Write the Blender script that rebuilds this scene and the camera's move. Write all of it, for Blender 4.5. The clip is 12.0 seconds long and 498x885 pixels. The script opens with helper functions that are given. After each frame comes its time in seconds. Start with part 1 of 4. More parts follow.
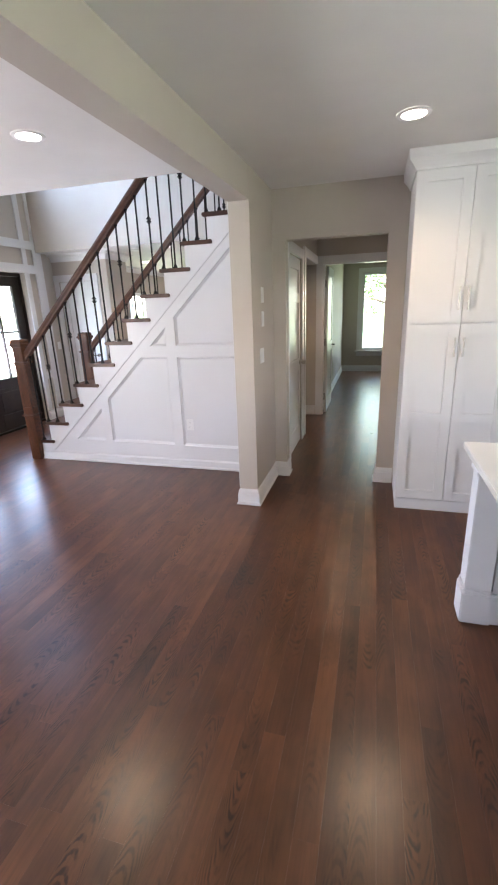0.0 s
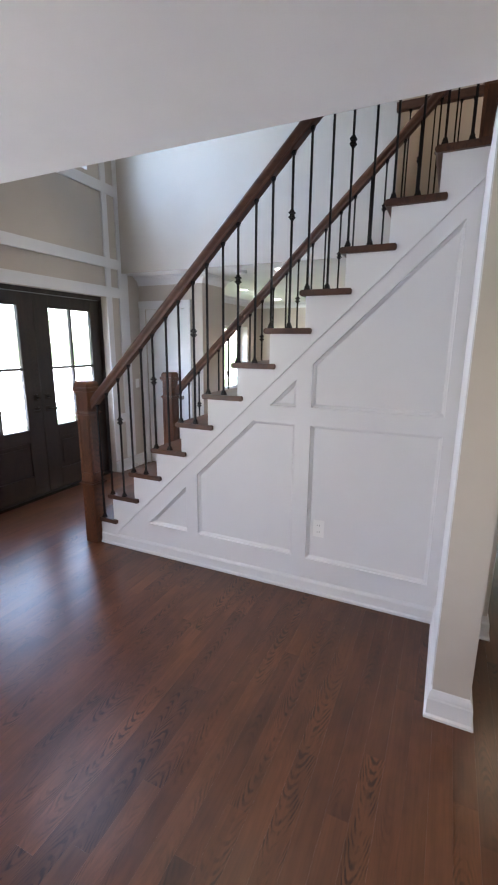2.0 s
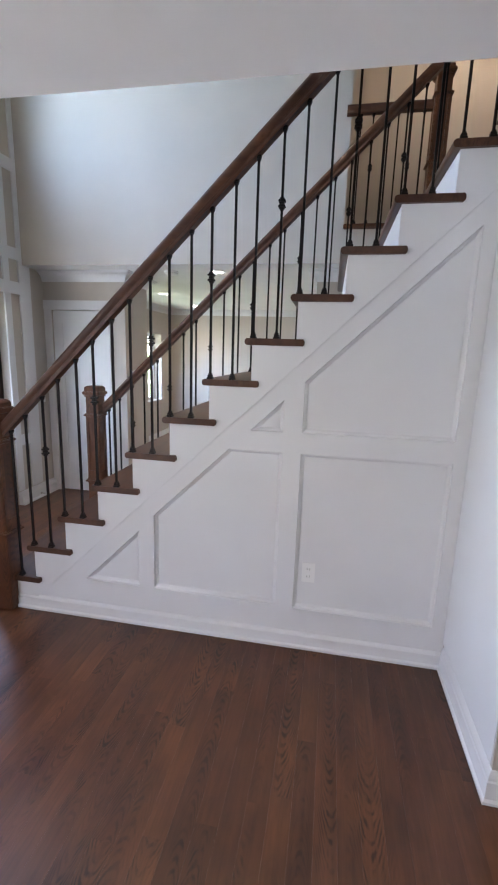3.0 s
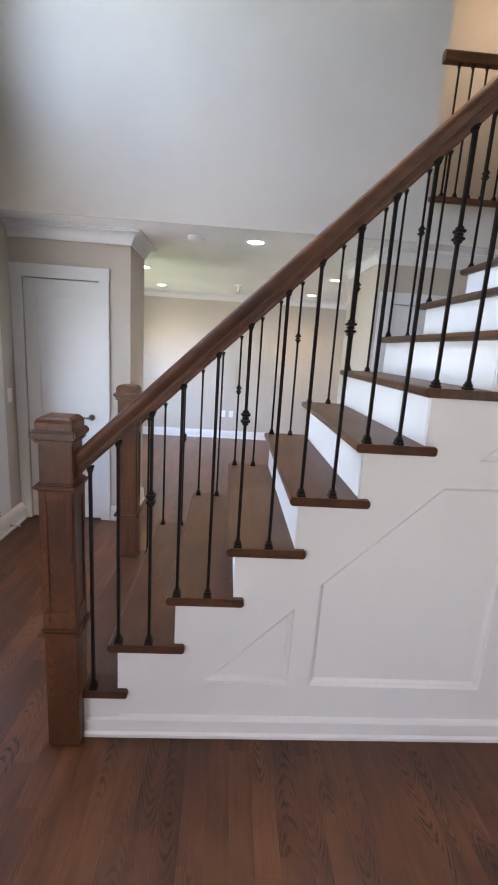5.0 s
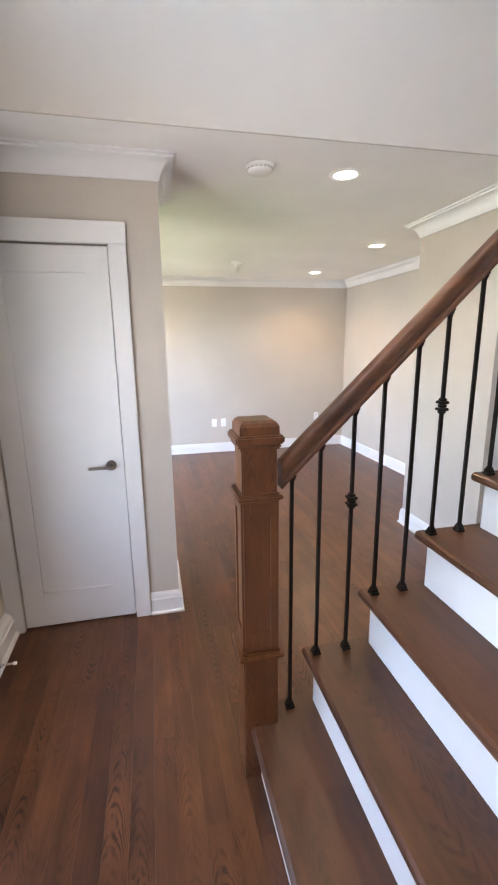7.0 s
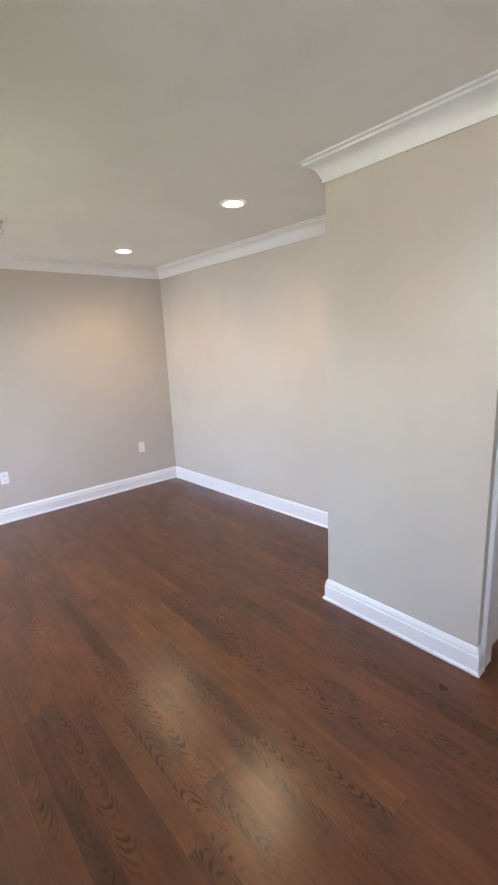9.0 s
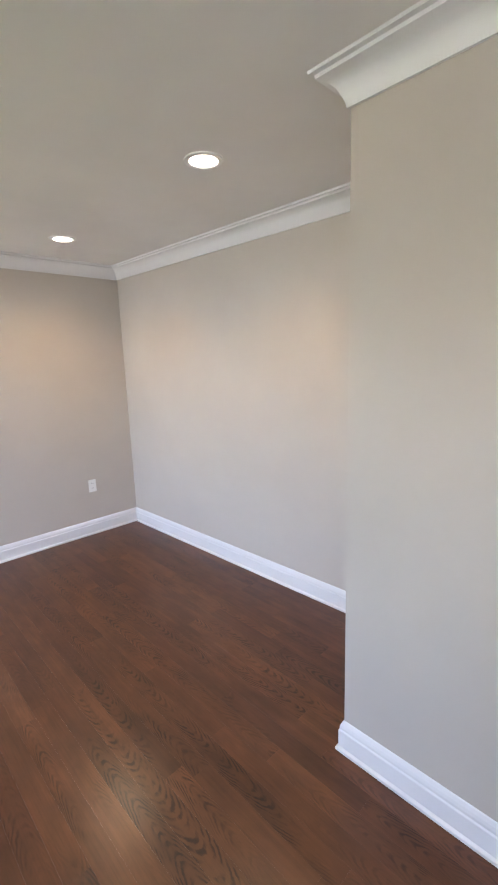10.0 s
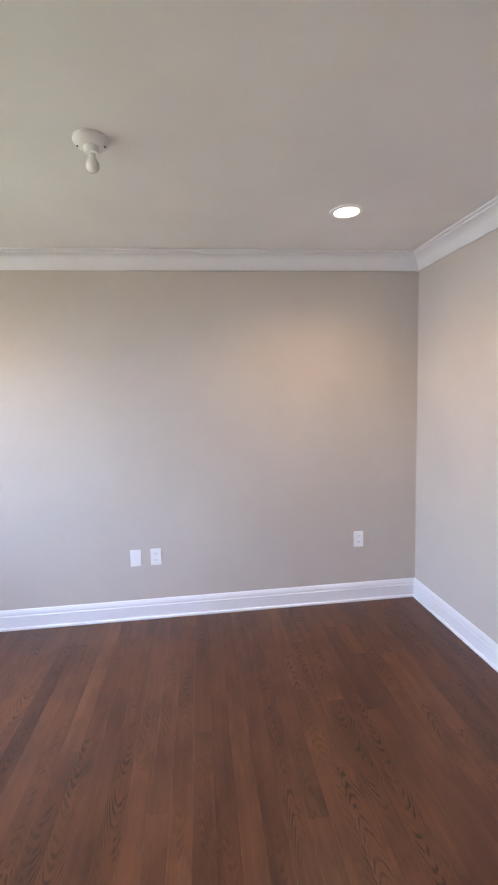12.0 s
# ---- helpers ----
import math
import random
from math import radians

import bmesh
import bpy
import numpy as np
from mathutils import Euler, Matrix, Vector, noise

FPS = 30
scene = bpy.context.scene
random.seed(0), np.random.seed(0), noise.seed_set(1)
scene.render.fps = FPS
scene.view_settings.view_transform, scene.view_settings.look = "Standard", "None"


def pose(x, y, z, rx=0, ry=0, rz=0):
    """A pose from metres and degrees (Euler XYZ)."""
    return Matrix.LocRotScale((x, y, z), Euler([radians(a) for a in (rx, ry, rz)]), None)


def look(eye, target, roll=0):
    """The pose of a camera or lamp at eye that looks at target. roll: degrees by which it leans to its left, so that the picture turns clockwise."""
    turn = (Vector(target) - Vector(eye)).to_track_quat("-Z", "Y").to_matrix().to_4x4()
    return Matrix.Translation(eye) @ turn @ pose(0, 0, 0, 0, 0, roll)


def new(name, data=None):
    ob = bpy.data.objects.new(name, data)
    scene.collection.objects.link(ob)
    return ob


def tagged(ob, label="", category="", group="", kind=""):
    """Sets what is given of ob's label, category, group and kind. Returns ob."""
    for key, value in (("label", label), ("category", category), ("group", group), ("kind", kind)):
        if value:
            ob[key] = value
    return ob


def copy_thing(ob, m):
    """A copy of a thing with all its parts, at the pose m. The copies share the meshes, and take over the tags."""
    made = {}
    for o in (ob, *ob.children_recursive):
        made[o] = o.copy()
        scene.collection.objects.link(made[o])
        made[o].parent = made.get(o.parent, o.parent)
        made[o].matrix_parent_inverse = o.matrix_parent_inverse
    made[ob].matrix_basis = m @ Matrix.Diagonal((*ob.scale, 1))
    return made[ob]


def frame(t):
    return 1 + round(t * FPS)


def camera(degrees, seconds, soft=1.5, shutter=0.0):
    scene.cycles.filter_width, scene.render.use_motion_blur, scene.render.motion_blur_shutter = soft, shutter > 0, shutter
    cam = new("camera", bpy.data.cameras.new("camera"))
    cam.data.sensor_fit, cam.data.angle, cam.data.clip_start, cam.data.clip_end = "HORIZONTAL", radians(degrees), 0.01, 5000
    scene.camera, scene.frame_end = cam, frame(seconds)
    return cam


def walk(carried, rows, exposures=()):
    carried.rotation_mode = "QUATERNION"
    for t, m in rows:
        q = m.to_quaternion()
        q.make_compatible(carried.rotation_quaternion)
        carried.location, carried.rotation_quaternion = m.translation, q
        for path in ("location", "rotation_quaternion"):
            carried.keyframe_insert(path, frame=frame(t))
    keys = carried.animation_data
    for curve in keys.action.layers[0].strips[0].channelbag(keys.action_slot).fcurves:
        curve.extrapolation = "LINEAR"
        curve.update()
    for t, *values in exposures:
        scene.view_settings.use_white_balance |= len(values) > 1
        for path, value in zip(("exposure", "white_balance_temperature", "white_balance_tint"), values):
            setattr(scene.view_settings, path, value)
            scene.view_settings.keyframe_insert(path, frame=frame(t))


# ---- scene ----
cam = camera(59.9, 12.0, 2.1)
PATH = [
    (0, (3.65, -3.856, 1.558), (3.115, -2.022, 0.966), -2.1),
    (0.5, (3.424, -3.447, 1.576), (2.636, -1.697, 1.014), -0.5),
    (1, (3.126, -3.098, 1.571), (2.208, -1.402, 1.042), -0.1),
    (1.5, (2.845, -2.813, 1.596), (1.95, -1.089, 1.119), -0.4),
    (2, (2.566, -2.523, 1.623), (1.758, -0.749, 1.178), 0.5),
    (2.5, (2.273, -2.344, 1.624), (1.671, -0.481, 1.217), 1.7),
    (2.7, (2.14, -2.289, 1.636), (1.646, -0.392, 1.24), 1.8),
    (4.5, (0.978, -1.67, 1.638), (1.027, 0.286, 1.225), 3.1),
    (5, (0.589, -1.496, 1.602), (0.7, 0.455, 1.174), 3.7),
    (5.5, (0.216, -1.234, 1.598), (0.329, 0.71, 1.143), 3.7),
    (6, (-0.103, -0.933, 1.608), (0.049, 1.004, 1.135), 2.7),
    (6.5, (-0.279, -0.573, 1.562), (0.043, 1.349, 1.115), 1.8),
    (6.7, (-0.305, -0.402, 1.56), (0.043, 1.517, 1.117), 0.5),
    (8.3, (-0.342, 0.990, 1.603), (0.628, 2.679, 1.149), -1.5),
    (8.5, (-0.317, 1.130, 1.571), (0.738, 2.771, 1.129), -1.5),
    (9, (-0.146, 1.543, 1.558), (1.128, 3.021, 1.12), -2.8),
    (9.5, (0.143, 1.891, 1.558), (1.495, 3.301, 1.129), -2.5),
    (10, (0.468, 2.23, 1.589), (1.829, 3.645, 1.207), -1.9),
    (10.5, (0.696, 2.556, 1.617), (2.049, 3.991, 1.285), -1.6),
    (11, (0.86, 2.808, 1.618), (2.008, 4.418, 1.318), -2.0),
    (11.5, (0.975, 3.016, 1.63), (1.629, 4.886, 1.36), -2.4),
    (12, (1.006, 3.148, 1.527), (1.228, 5.123, 1.306), -1.7),
]
EXPOSURES = [(0, 4.14, 6400, 14), (1, 3.94, 6350, 14), (2.5, 3.54, 6250, 12), (4.5, 3.62, 6500, 13), (5.5, 3.68, 6850, 14), (6.5, 3.92, 7250, 15), (8.5, 3.76, 7150, 15), (9.5, 3.48, 7000, 15), (10.5, 3.44, 6900, 17), (11, 3.46, 6850, 19), (12, 3.43, 6700, 20)]
walk(cam, [(t, look(eye, target, roll)) for t, eye, target, roll in PATH], EXPOSURES)

# ---- light ----
world = bpy.data.worlds.new("sky")
scene.world = world
world.use_nodes = True
wn = world.node_tree.nodes
sky = wn.new("ShaderNodeTexSky")
sky.sky_type = "NISHITA"
sky.sun_disc = False
sky.sun_elevation, sky.sun_rotation = radians(73), radians(174)
world.node_tree.links.new(sky.outputs[0], wn["Background"].inputs[0])
wn["Background"].inputs[1].default_value = 0.12


def lamp(name, kind, m, energy, colour, **settings):
    data = bpy.data.lights.new(name, kind)
    data.energy, data.color = energy, colour
    for key, value in settings.items():
        if key == "size":
            data.size = value
        elif key == "size_y":
            data.shape, data.size_y = "RECTANGLE", value
        elif key == "angle":
            data.angle = value
        elif key == "spread":
            data.spread = value
        elif key == "spot":
            data.spot_size, data.spot_blend, data.shadow_soft_size = value
    ob = new(name, data)
    ob.matrix_world = m
    return ob


DAY = (0.64, 0.76, 1.0)
NEUTRAL_DAY = (0.98, 0.92, 1.0)
GREEN_DAY = (0.88, 1.0, 0.80)
WARM = (1.0, 0.73, 0.46)
lamp("sun", "SUN", look((0, 0, 0), (-0.05, 0.45, -1.5)), 5.0, (1.0, 0.95, 0.86), angle=radians(0.5))
# daylight standing in the window openings
lamp("foyer_window_light", "AREA", look((-1.32, 0.55, 4.25), (0.7, 1.1, 3.35)), 2.7, (0.56, 0.75, 1.0), size=1.3, size_y=1.2, spread=radians(112))
lamp("living_window_light", "AREA", look((-1.26, 4.35, 1.60), (-0.51, 4.56, 1.05)), 4.1, (0.50, 0.68, 1.0), size=2.3, size_y=0.50, spread=radians(108))
lamp("living_lawn_light", "AREA", look((-1.27, 4.35, 1.05), (0.2, 4.45, 2.35)), 0.28, (0.84, 1.0, 0.60), size=2.2, size_y=0.55, spread=radians(120))
lamp("dining_window_light", "AREA", look((-1.25, -3.5, 1.40), (1.5, -3.0, 1.1)), 5.6, NEUTRAL_DAY, size=2.1, size_y=1.4)
lamp("kitchen_window_light", "AREA", look((6.17, -4.2, 1.52), (3.0, -2.6, 1.6)), 1.75, (1.0, 0.96, 0.94), size=2.5, size_y=1.05)
lamp("bedroom_window_light", "AREA", look((3.80, 7.05, 1.38), (3.80, 3, 0.6)), 0.8, GREEN_DAY, size=0.8, size_y=1.5)
lamp("door_light", "AREA", look((-1.395, 0.73, 1.07), (0, 0.73, 1.0)), 2.1, DAY, size=1.6, size_y=0.60)
# recessed ceiling lights
DOWNLIGHTS = [(1.795, 3.836), (1.794, 5.393), (-0.45, 3.86), (-0.48, 5.39), (0.754, 2.262), (1.84, -1.60), (3.79, -1.14), (3.42, 1.55)]
for lx, ly in DOWNLIGHTS:
    lamp("downlight_glow", "SPOT", pose(lx, ly, 2.425 if ly > 1.9 and lx < 2.6 else 2.455), (4.6 if lx > 1 else 2.5) if ly > 1.9 else 3.0, WARM, spot=(radians(140), 0.85, 0.06))
# two made-up lamps high over the foyer, added to warm its floor and newels
ADDED_HIGH_LIGHTS = [(-0.2, 0.55), (1.3, 0.55)]
for lx, ly in ADDED_HIGH_LIGHTS:
    lamp("added_foyer_glow", "SPOT", pose(lx, ly, 5.28), 11, (1.0, 0.80, 0.58), spot=(radians(58), 0.6, 0.10))
lamp("upper_hall_glow", "POINT", pose(3.2, 2.8, 4.9), 1.8, (1.0, 0.77, 0.55))

# ---- materials ----


def nodes_of(name):
    m = bpy.data.materials.new(name)
    m.use_nodes = True
    return m, m.node_tree.nodes, m.node_tree.links, m.node_tree.nodes["Principled BSDF"]


def noise_node(nt, ln, vec, scale, detail=4.0, rough=0.55):
    n = nt.new("ShaderNodeTexNoise")
    n.inputs["Scale"].default_value, n.inputs["Detail"].default_value, n.inputs["Roughness"].default_value = scale, detail, rough
    if vec is not None:
        ln.new(vec, n.inputs["Vector"])
    return n


def ramp_node(nt, ln, fac, stops):
    r = nt.new("ShaderNodeValToRGB")
    while len(r.color_ramp.elements) < len(stops):
        r.color_ramp.elements.new(0.5)
    for e, (p, c) in zip(r.color_ramp.elements, stops):
        e.position, e.color = p, (*c, 1)
    ln.new(fac, r.inputs[0])
    return r


def bump_node(nt, ln, height, bsdf, strength, distance):
    b = nt.new("ShaderNodeBump")
    b.inputs["Strength"].default_value, b.inputs["Distance"].default_value = strength, distance
    ln.new(height, b.inputs["Height"])
    ln.new(b.outputs[0], bsdf.inputs["Normal"])


def paint(name, colour, rough=0.5, orange_peel=0.15, vary=0.04, scale=260.0):
    """Rolled or sprayed paint: faint roller texture and broad unevenness."""
    m, nt, ln, b = nodes_of(name)
    pos = nt.new("ShaderNodeNewGeometry").outputs["Position"]
    broad = noise_node(nt, ln, pos, 1.7, 3)
    lo = tuple(c * (1 - vary) for c in colour)
    hi = tuple(min(1, c * (1 + vary)) for c in colour)
    ln.new(ramp_node(nt, ln, broad.outputs[0], [(0.3, lo), (0.7, hi)]).outputs[0], b.inputs["Base Color"])
    fine = noise_node(nt, ln, pos, scale, 2)
    bump_node(nt, ln, fine.outputs[0], b, orange_peel, 0.002)
    rr = nt.new("ShaderNodeMapRange")
    rr.inputs["To Min"].default_value, rr.inputs["To Max"].default_value = rough - 0.06, rough + 0.06
    ln.new(broad.outputs[0], rr.inputs[0])
    ln.new(rr.outputs[0], b.inputs["Roughness"])
    return m


def stained_oak(name, tones, along, rough, island=False, grain=1.0, figure=0.50, pitch=0.024):
    """Oak stained dark: straight streaks, patches of cathedral figure, pores; every board has its own tone and figure."""
    m, nt, ln, b = nodes_of(name)
    geo = nt.new("ShaderNodeNewGeometry")
    pick = geo.outputs["Random Per Island"] if island else nt.new("ShaderNodeObjectInfo").outputs["Random"]
    shift = nt.new("ShaderNodeVectorMath")
    shift.operation = "SCALE"
    shift.inputs[0].default_value = (37.0, 53.0, 29.0)
    ln.new(pick, shift.inputs["Scale"])
    add = nt.new("ShaderNodeVectorMath")
    ln.new(geo.outputs["Position"], add.inputs[0])
    ln.new(shift.outputs[0], add.inputs[1])

    def stretched(f):
        mp = nt.new("ShaderNodeMapping")
        mp.inputs["Scale"].default_value = [f if n == along else 1.0 for n in range(3)]
        ln.new(add.outputs[0], mp.inputs[0])
        return mp.outputs[0]

    def times(a, fac, colour):
        mx = nt.new("ShaderNodeMix")
        mx.data_type, mx.blend_type = "RGBA", "MULTIPLY"
        if isinstance(fac, float):
            mx.inputs["Factor"].default_value = fac
        else:
            ln.new(fac, mx.inputs["Factor"])
        ln.new(a, mx.inputs["A"])
        ln.new(colour, mx.inputs["B"])
        return mx.outputs["Result"]

    pores = noise_node(nt, ln, stretched(0.05), 120, 3, 0.55)
    streaks = noise_node(nt, ln, stretched(0.025), 42, 4, 0.6)
    across = 1 if along == 0 else 0
    split = nt.new("ShaderNodeSeparateXYZ")
    ln.new(geo.outputs["Position"], split.inputs[0])
    moved = nt.new("ShaderNodeSeparateXYZ")
    ln.new(add.outputs[0], moved.inputs[0])

    def calc(op, a, c=None, d=None):
        n = nt.new("ShaderNodeMath")
        n.operation = op
        for slot, v in enumerate((a, c, d)):
            if v is None:
                continue
            if isinstance(v, (int, float)):
                n.inputs[slot].default_value = v
            else:
                ln.new(v, n.inputs[slot])
        return n.outputs[0]

    drift = noise_node(nt, ln, stretched(0.12), 5.0, 2, 0.5)
    wobble = noise_node(nt, ln, stretched(0.35), 55, 2, 0.5)
    u = calc("SUBTRACT", calc("FRACT", calc("DIVIDE", calc("ADD", split.outputs[across], 1.228), 0.0826)), 0.5)
    u = calc("ADD", u, calc("MULTIPLY", calc("SUBTRACT", drift.outputs[0], 0.5), 1.3))
    arc = calc("MULTIPLY", calc("MULTIPLY", u, u), 0.55)
    turned = calc("MULTIPLY", arc, calc("SUBTRACT", calc("MULTIPLY", calc("GREATER_THAN", calc("FRACT", calc("MULTIPLY", pick, 7.0)), 0.5), 2.0), 1.0))
    run = calc("ADD", moved.outputs[along], turned)
    run = calc("ADD", run, calc("MULTIPLY", wobble.outputs[0], 0.012))
    run = calc("ADD", run, calc("MULTIPLY", drift.outputs[0], 0.16))
    uneven = noise_node(nt, ln, stretched(0.8), 24, 3, 0.65)
    run = calc("ADD", run, calc("MULTIPLY", uneven.outputs[0], 0.05))
    wave = calc("PINGPONG", calc("DIVIDE", run, pitch), 1.0)
    lines = ramp_node(nt, ln, wave, [(0.0, (0.10, 0.08, 0.07)), (0.30, (0.24, 0.20, 0.18)), (0.58, (1, 1, 1))])
    patch = noise_node(nt, ln, stretched(0.22), 4.2, 2, 0.5)
    where = ramp_node(nt, ln, patch.outputs[0], [(figure, (0.0, 0.0, 0.0)), (figure + 0.13, (0.9 * grain, 0.9 * grain, 0.9 * grain))])
    tone = ramp_node(nt, ln, pick, [(n / (len(tones) - 1), c) for n, c in enumerate(tones)])
    blotch = noise_node(nt, ln, add.outputs[0], 2.6, 3)
    c = times(tone.outputs[0], 1.0, ramp_node(nt, ln, blotch.outputs[0], [(0.3, (0.80, 0.78, 0.76)), (0.7, (1.12, 1.10, 1.08))]).outputs[0])
    c = times(c, 0.55, ramp_node(nt, ln, streaks.outputs[0], [(0.30, (0.62, 0.60, 0.58)), (0.62, (1.10, 1.09, 1.08))]).outputs[0])
    gaps = noise_node(nt, ln, stretched(0.3), 34, 3, 0.6)
    broken = calc("MULTIPLY", where.outputs[0], ramp_node(nt, ln, gaps.outputs[0], [(0.42, (0.05, 0.05, 0.05)), (0.58, (1, 1, 1))]).outputs[0])
    c = times(c, broken, lines.outputs[0])
    smudge = noise_node(nt, ln, stretched(0.4), 9, 3, 0.6)
    c = times(c, 0.9, ramp_node(nt, ln, smudge.outputs[0], [(0.34, (0.62, 0.60, 0.60)), (0.60, (1.06, 1.06, 1.06))]).outputs[0])
    c = times(c, 0.25 * grain, ramp_node(nt, ln, pores.outputs[0], [(0.36, (0.45, 0.42, 0.4)), (0.52, (1, 1, 1))]).outputs[0])
    ln.new(c, b.inputs["Base Color"])
    rr = nt.new("ShaderNodeMapRange")
    rr.inputs["To Min"].default_value, rr.inputs["To Max"].default_value = rough - 0.025, rough + 0.05
    ln.new(blotch.outputs[0], rr.inputs[0])
    ln.new(rr.outputs[0], b.inputs["Roughness"])
    b.inputs["Specular IOR Level"].default_value = 0.5
    bump_node(nt, ln, streaks.outputs[0], b, 0.012, 0.0010)
    return m


def metal(name, colour, rough, metallic=1.0):
    m, nt, ln, b = nodes_of(name)
    pos = nt.new("ShaderNodeNewGeometry").outputs["Position"]
    n = noise_node(nt, ln, pos, 90, 3)
    lo, hi = tuple(c * 0.8 for c in colour), tuple(min(1, c * 1.2) for c in colour)
    ln.new(ramp_node(nt, ln, n.outputs[0], [(0.3, lo), (0.7, hi)]).outputs[0], b.inputs["Base Color"])
    b.inputs["Metallic"].default_value, b.inputs["Roughness"].default_value = metallic, rough
    bump_node(nt, ln, n.outputs[0], b, 0.1, 0.001)
    return m


def glow(name, colour, strength):
    m, nt, ln, b = nodes_of(name)
    b.inputs["Base Color"].default_value = (0.9, 0.9, 0.88, 1)
    b.inputs["Emission Color"].default_value = (*colour, 1)
    b.inputs["Emission Strength"].default_value = strength
    return m


def clear_glass(name):
    m, nt, ln, b = nodes_of(name)
    b.inputs["Base Color"].default_value = (0.96, 0.98, 0.97, 1)
    b.inputs["Roughness"].default_value = 0.0
    b.inputs["Transmission Weight"].default_value = 1.0
    b.inputs["IOR"].default_value = 1.05
    return m


def ground_mix(name, a, c, scale, rough=0.9):
    m, nt, ln, b = nodes_of(name)
    pos = nt.new("ShaderNodeNewGeometry").outputs["Position"]
    n = noise_node(nt, ln, pos, scale, 6, 0.7)
    ln.new(ramp_node(nt, ln, n.outputs[0], [(0.3, a), (0.7, c)]).outputs[0], b.inputs["Base Color"])
    b.inputs["Roughness"].default_value = rough
    bump_node(nt, ln, n.outputs[0], b, 0.5, 0.02)
    return m


FLOOR_TONES = [(0.066, 0.0252, 0.0128), (0.123, 0.0485, 0.0215), (0.093, 0.0358, 0.0170), (0.139, 0.0565, 0.0245), (0.110, 0.0432, 0.0197), (0.079, 0.0305, 0.0148)]
M_WALL = paint("greige_wall_paint", (0.50, 0.452, 0.40), 0.6, 0.03)
M_CEIL = paint("ceiling_paint", (0.75, 0.735, 0.72), 0.85, 0.04)
M_TRIM = paint("white_trim_paint", (0.70, 0.70, 0.71), 0.33, 0.04, 0.02, 120)
M_CAB = paint("white_cabinet_paint", (0.71, 0.71, 0.72), 0.35, 0.03, 0.02, 120)
M_PLATE = paint("white_plastic", (0.8, 0.8, 0.79), 0.3, 0.02, 0.01, 60)
M_SLOT = paint("dark_slot", (0.05, 0.05, 0.05), 0.6, 0.02)
M_VENT = paint("grey_vent", (0.5, 0.5, 0.49), 0.6, 0.02)
M_SUB = paint("dark_subfloor", (0.02, 0.012, 0.008), 0.9, 0.02)
M_PLANK = stained_oak("stained_oak_plank", FLOOR_TONES, 1, 0.28, pitch=0.023, figure=0.475)
M_PLANKS = stained_oak("stained_oak_planks_beyond", FLOOR_TONES, 1, 0.28, island=True, pitch=0.023, figure=0.475)
STAIR_TONES = [(0.070, 0.0275, 0.013), (0.090, 0.035, 0.0155), (0.080, 0.031, 0.0145)]
M_TREAD = stained_oak("stained_oak_tread", STAIR_TONES, 1, 0.40, grain=0.55)
M_NEWEL = stained_oak("stained_oak_newel", [(0.118, 0.041, 0.0145), (0.130, 0.046, 0.0165)], 2, 0.36, grain=0.55, figure=0.40)
M_RAIL = stained_oak("stained_oak_rail", [(0.098, 0.037, 0.0155), (0.108, 0.041, 0.0165)], 0, 0.46, grain=0.35)
M_DOOR = stained_oak("dark_walnut_door", [(0.028, 0.016, 0.011), (0.034, 0.019, 0.013)], 2, 0.38, grain=0.6)
M_IRON = metal("dark_bronze_iron", (0.008, 0.006, 0.005), 0.55, 0.0)
M_IRON.node_tree.nodes["Principled BSDF"].inputs["Specular IOR Level"].default_value = 0.22
M_NICKEL = metal("brushed_nickel", (0.55, 0.53, 0.5), 0.28)
M_DARKMETAL = metal("oil_rubbed_bronze", (0.05, 0.04, 0.035), 0.35)
M_PEWTER = metal("dark_pewter", (0.22, 0.20, 0.18), 0.3)
M_GLASS = clear_glass("window_glass")
M_LENS = glow("downlight_lens", (1.0, 0.93, 0.82), 2.0)
M_BULB = paint("frosted_bulb", (0.75, 0.74, 0.70), 0.25, 0.0)
M_QUARTZ = paint("white_quartz", (0.80, 0.79, 0.77), 0.15, 0.0, 0.03, 30)

# ---- building helpers ----


def box_into(bm, lo, hi, bevel=0.0):
    """A box with optional rounded edges, added to bm."""
    x0, y0, z0 = lo
    x1, y1, z1 = hi
    v = [bm.verts.new(p) for p in ((x0, y0, z0), (x1, y0, z0), (x1, y1, z0), (x0, y1, z0), (x0, y0, z1), (x1, y0, z1), (x1, y1, z1), (x0, y1, z1))]
    f = [bm.faces.new([v[i] for i in q]) for q in ((0, 3, 2, 1), (4, 5, 6, 7), (0, 1, 5, 4), (1, 2, 6, 5), (2, 3, 7, 6), (3, 0, 4, 7))]
    if bevel:
        edges = list({e for face in f for e in face.edges})
        bmesh.ops.bevel(bm, geom=edges, offset=bevel, segments=2, affect="EDGES", clamp_overlap=True)


def boxes(*items, bevel=0.0):
    bm = bmesh.new()
    for lo, hi in items:
        box_into(bm, lo, hi, bevel)
    return bm


def prism_into(bm, outline, axis, a, c):
    """An outline in the plane across axis (0 or 1), swept from a to c along it. The outline is (u, z)."""
    put = (lambda u, z, d: (d, u, z)) if axis == 0 else (lambda u, z, d: (u, d, z))
    va = [bm.verts.new(put(u, z, a)) for u, z in outline]
    vc = [bm.verts.new(put(u, z, c)) for u, z in outline]
    bm.faces.new(va)
    bm.faces.new(vc[::-1])
    for n in range(len(outline)):
        k = (n + 1) % len(outline)
        bm.faces.new((va[n], vc[n], vc[k], va[k]))


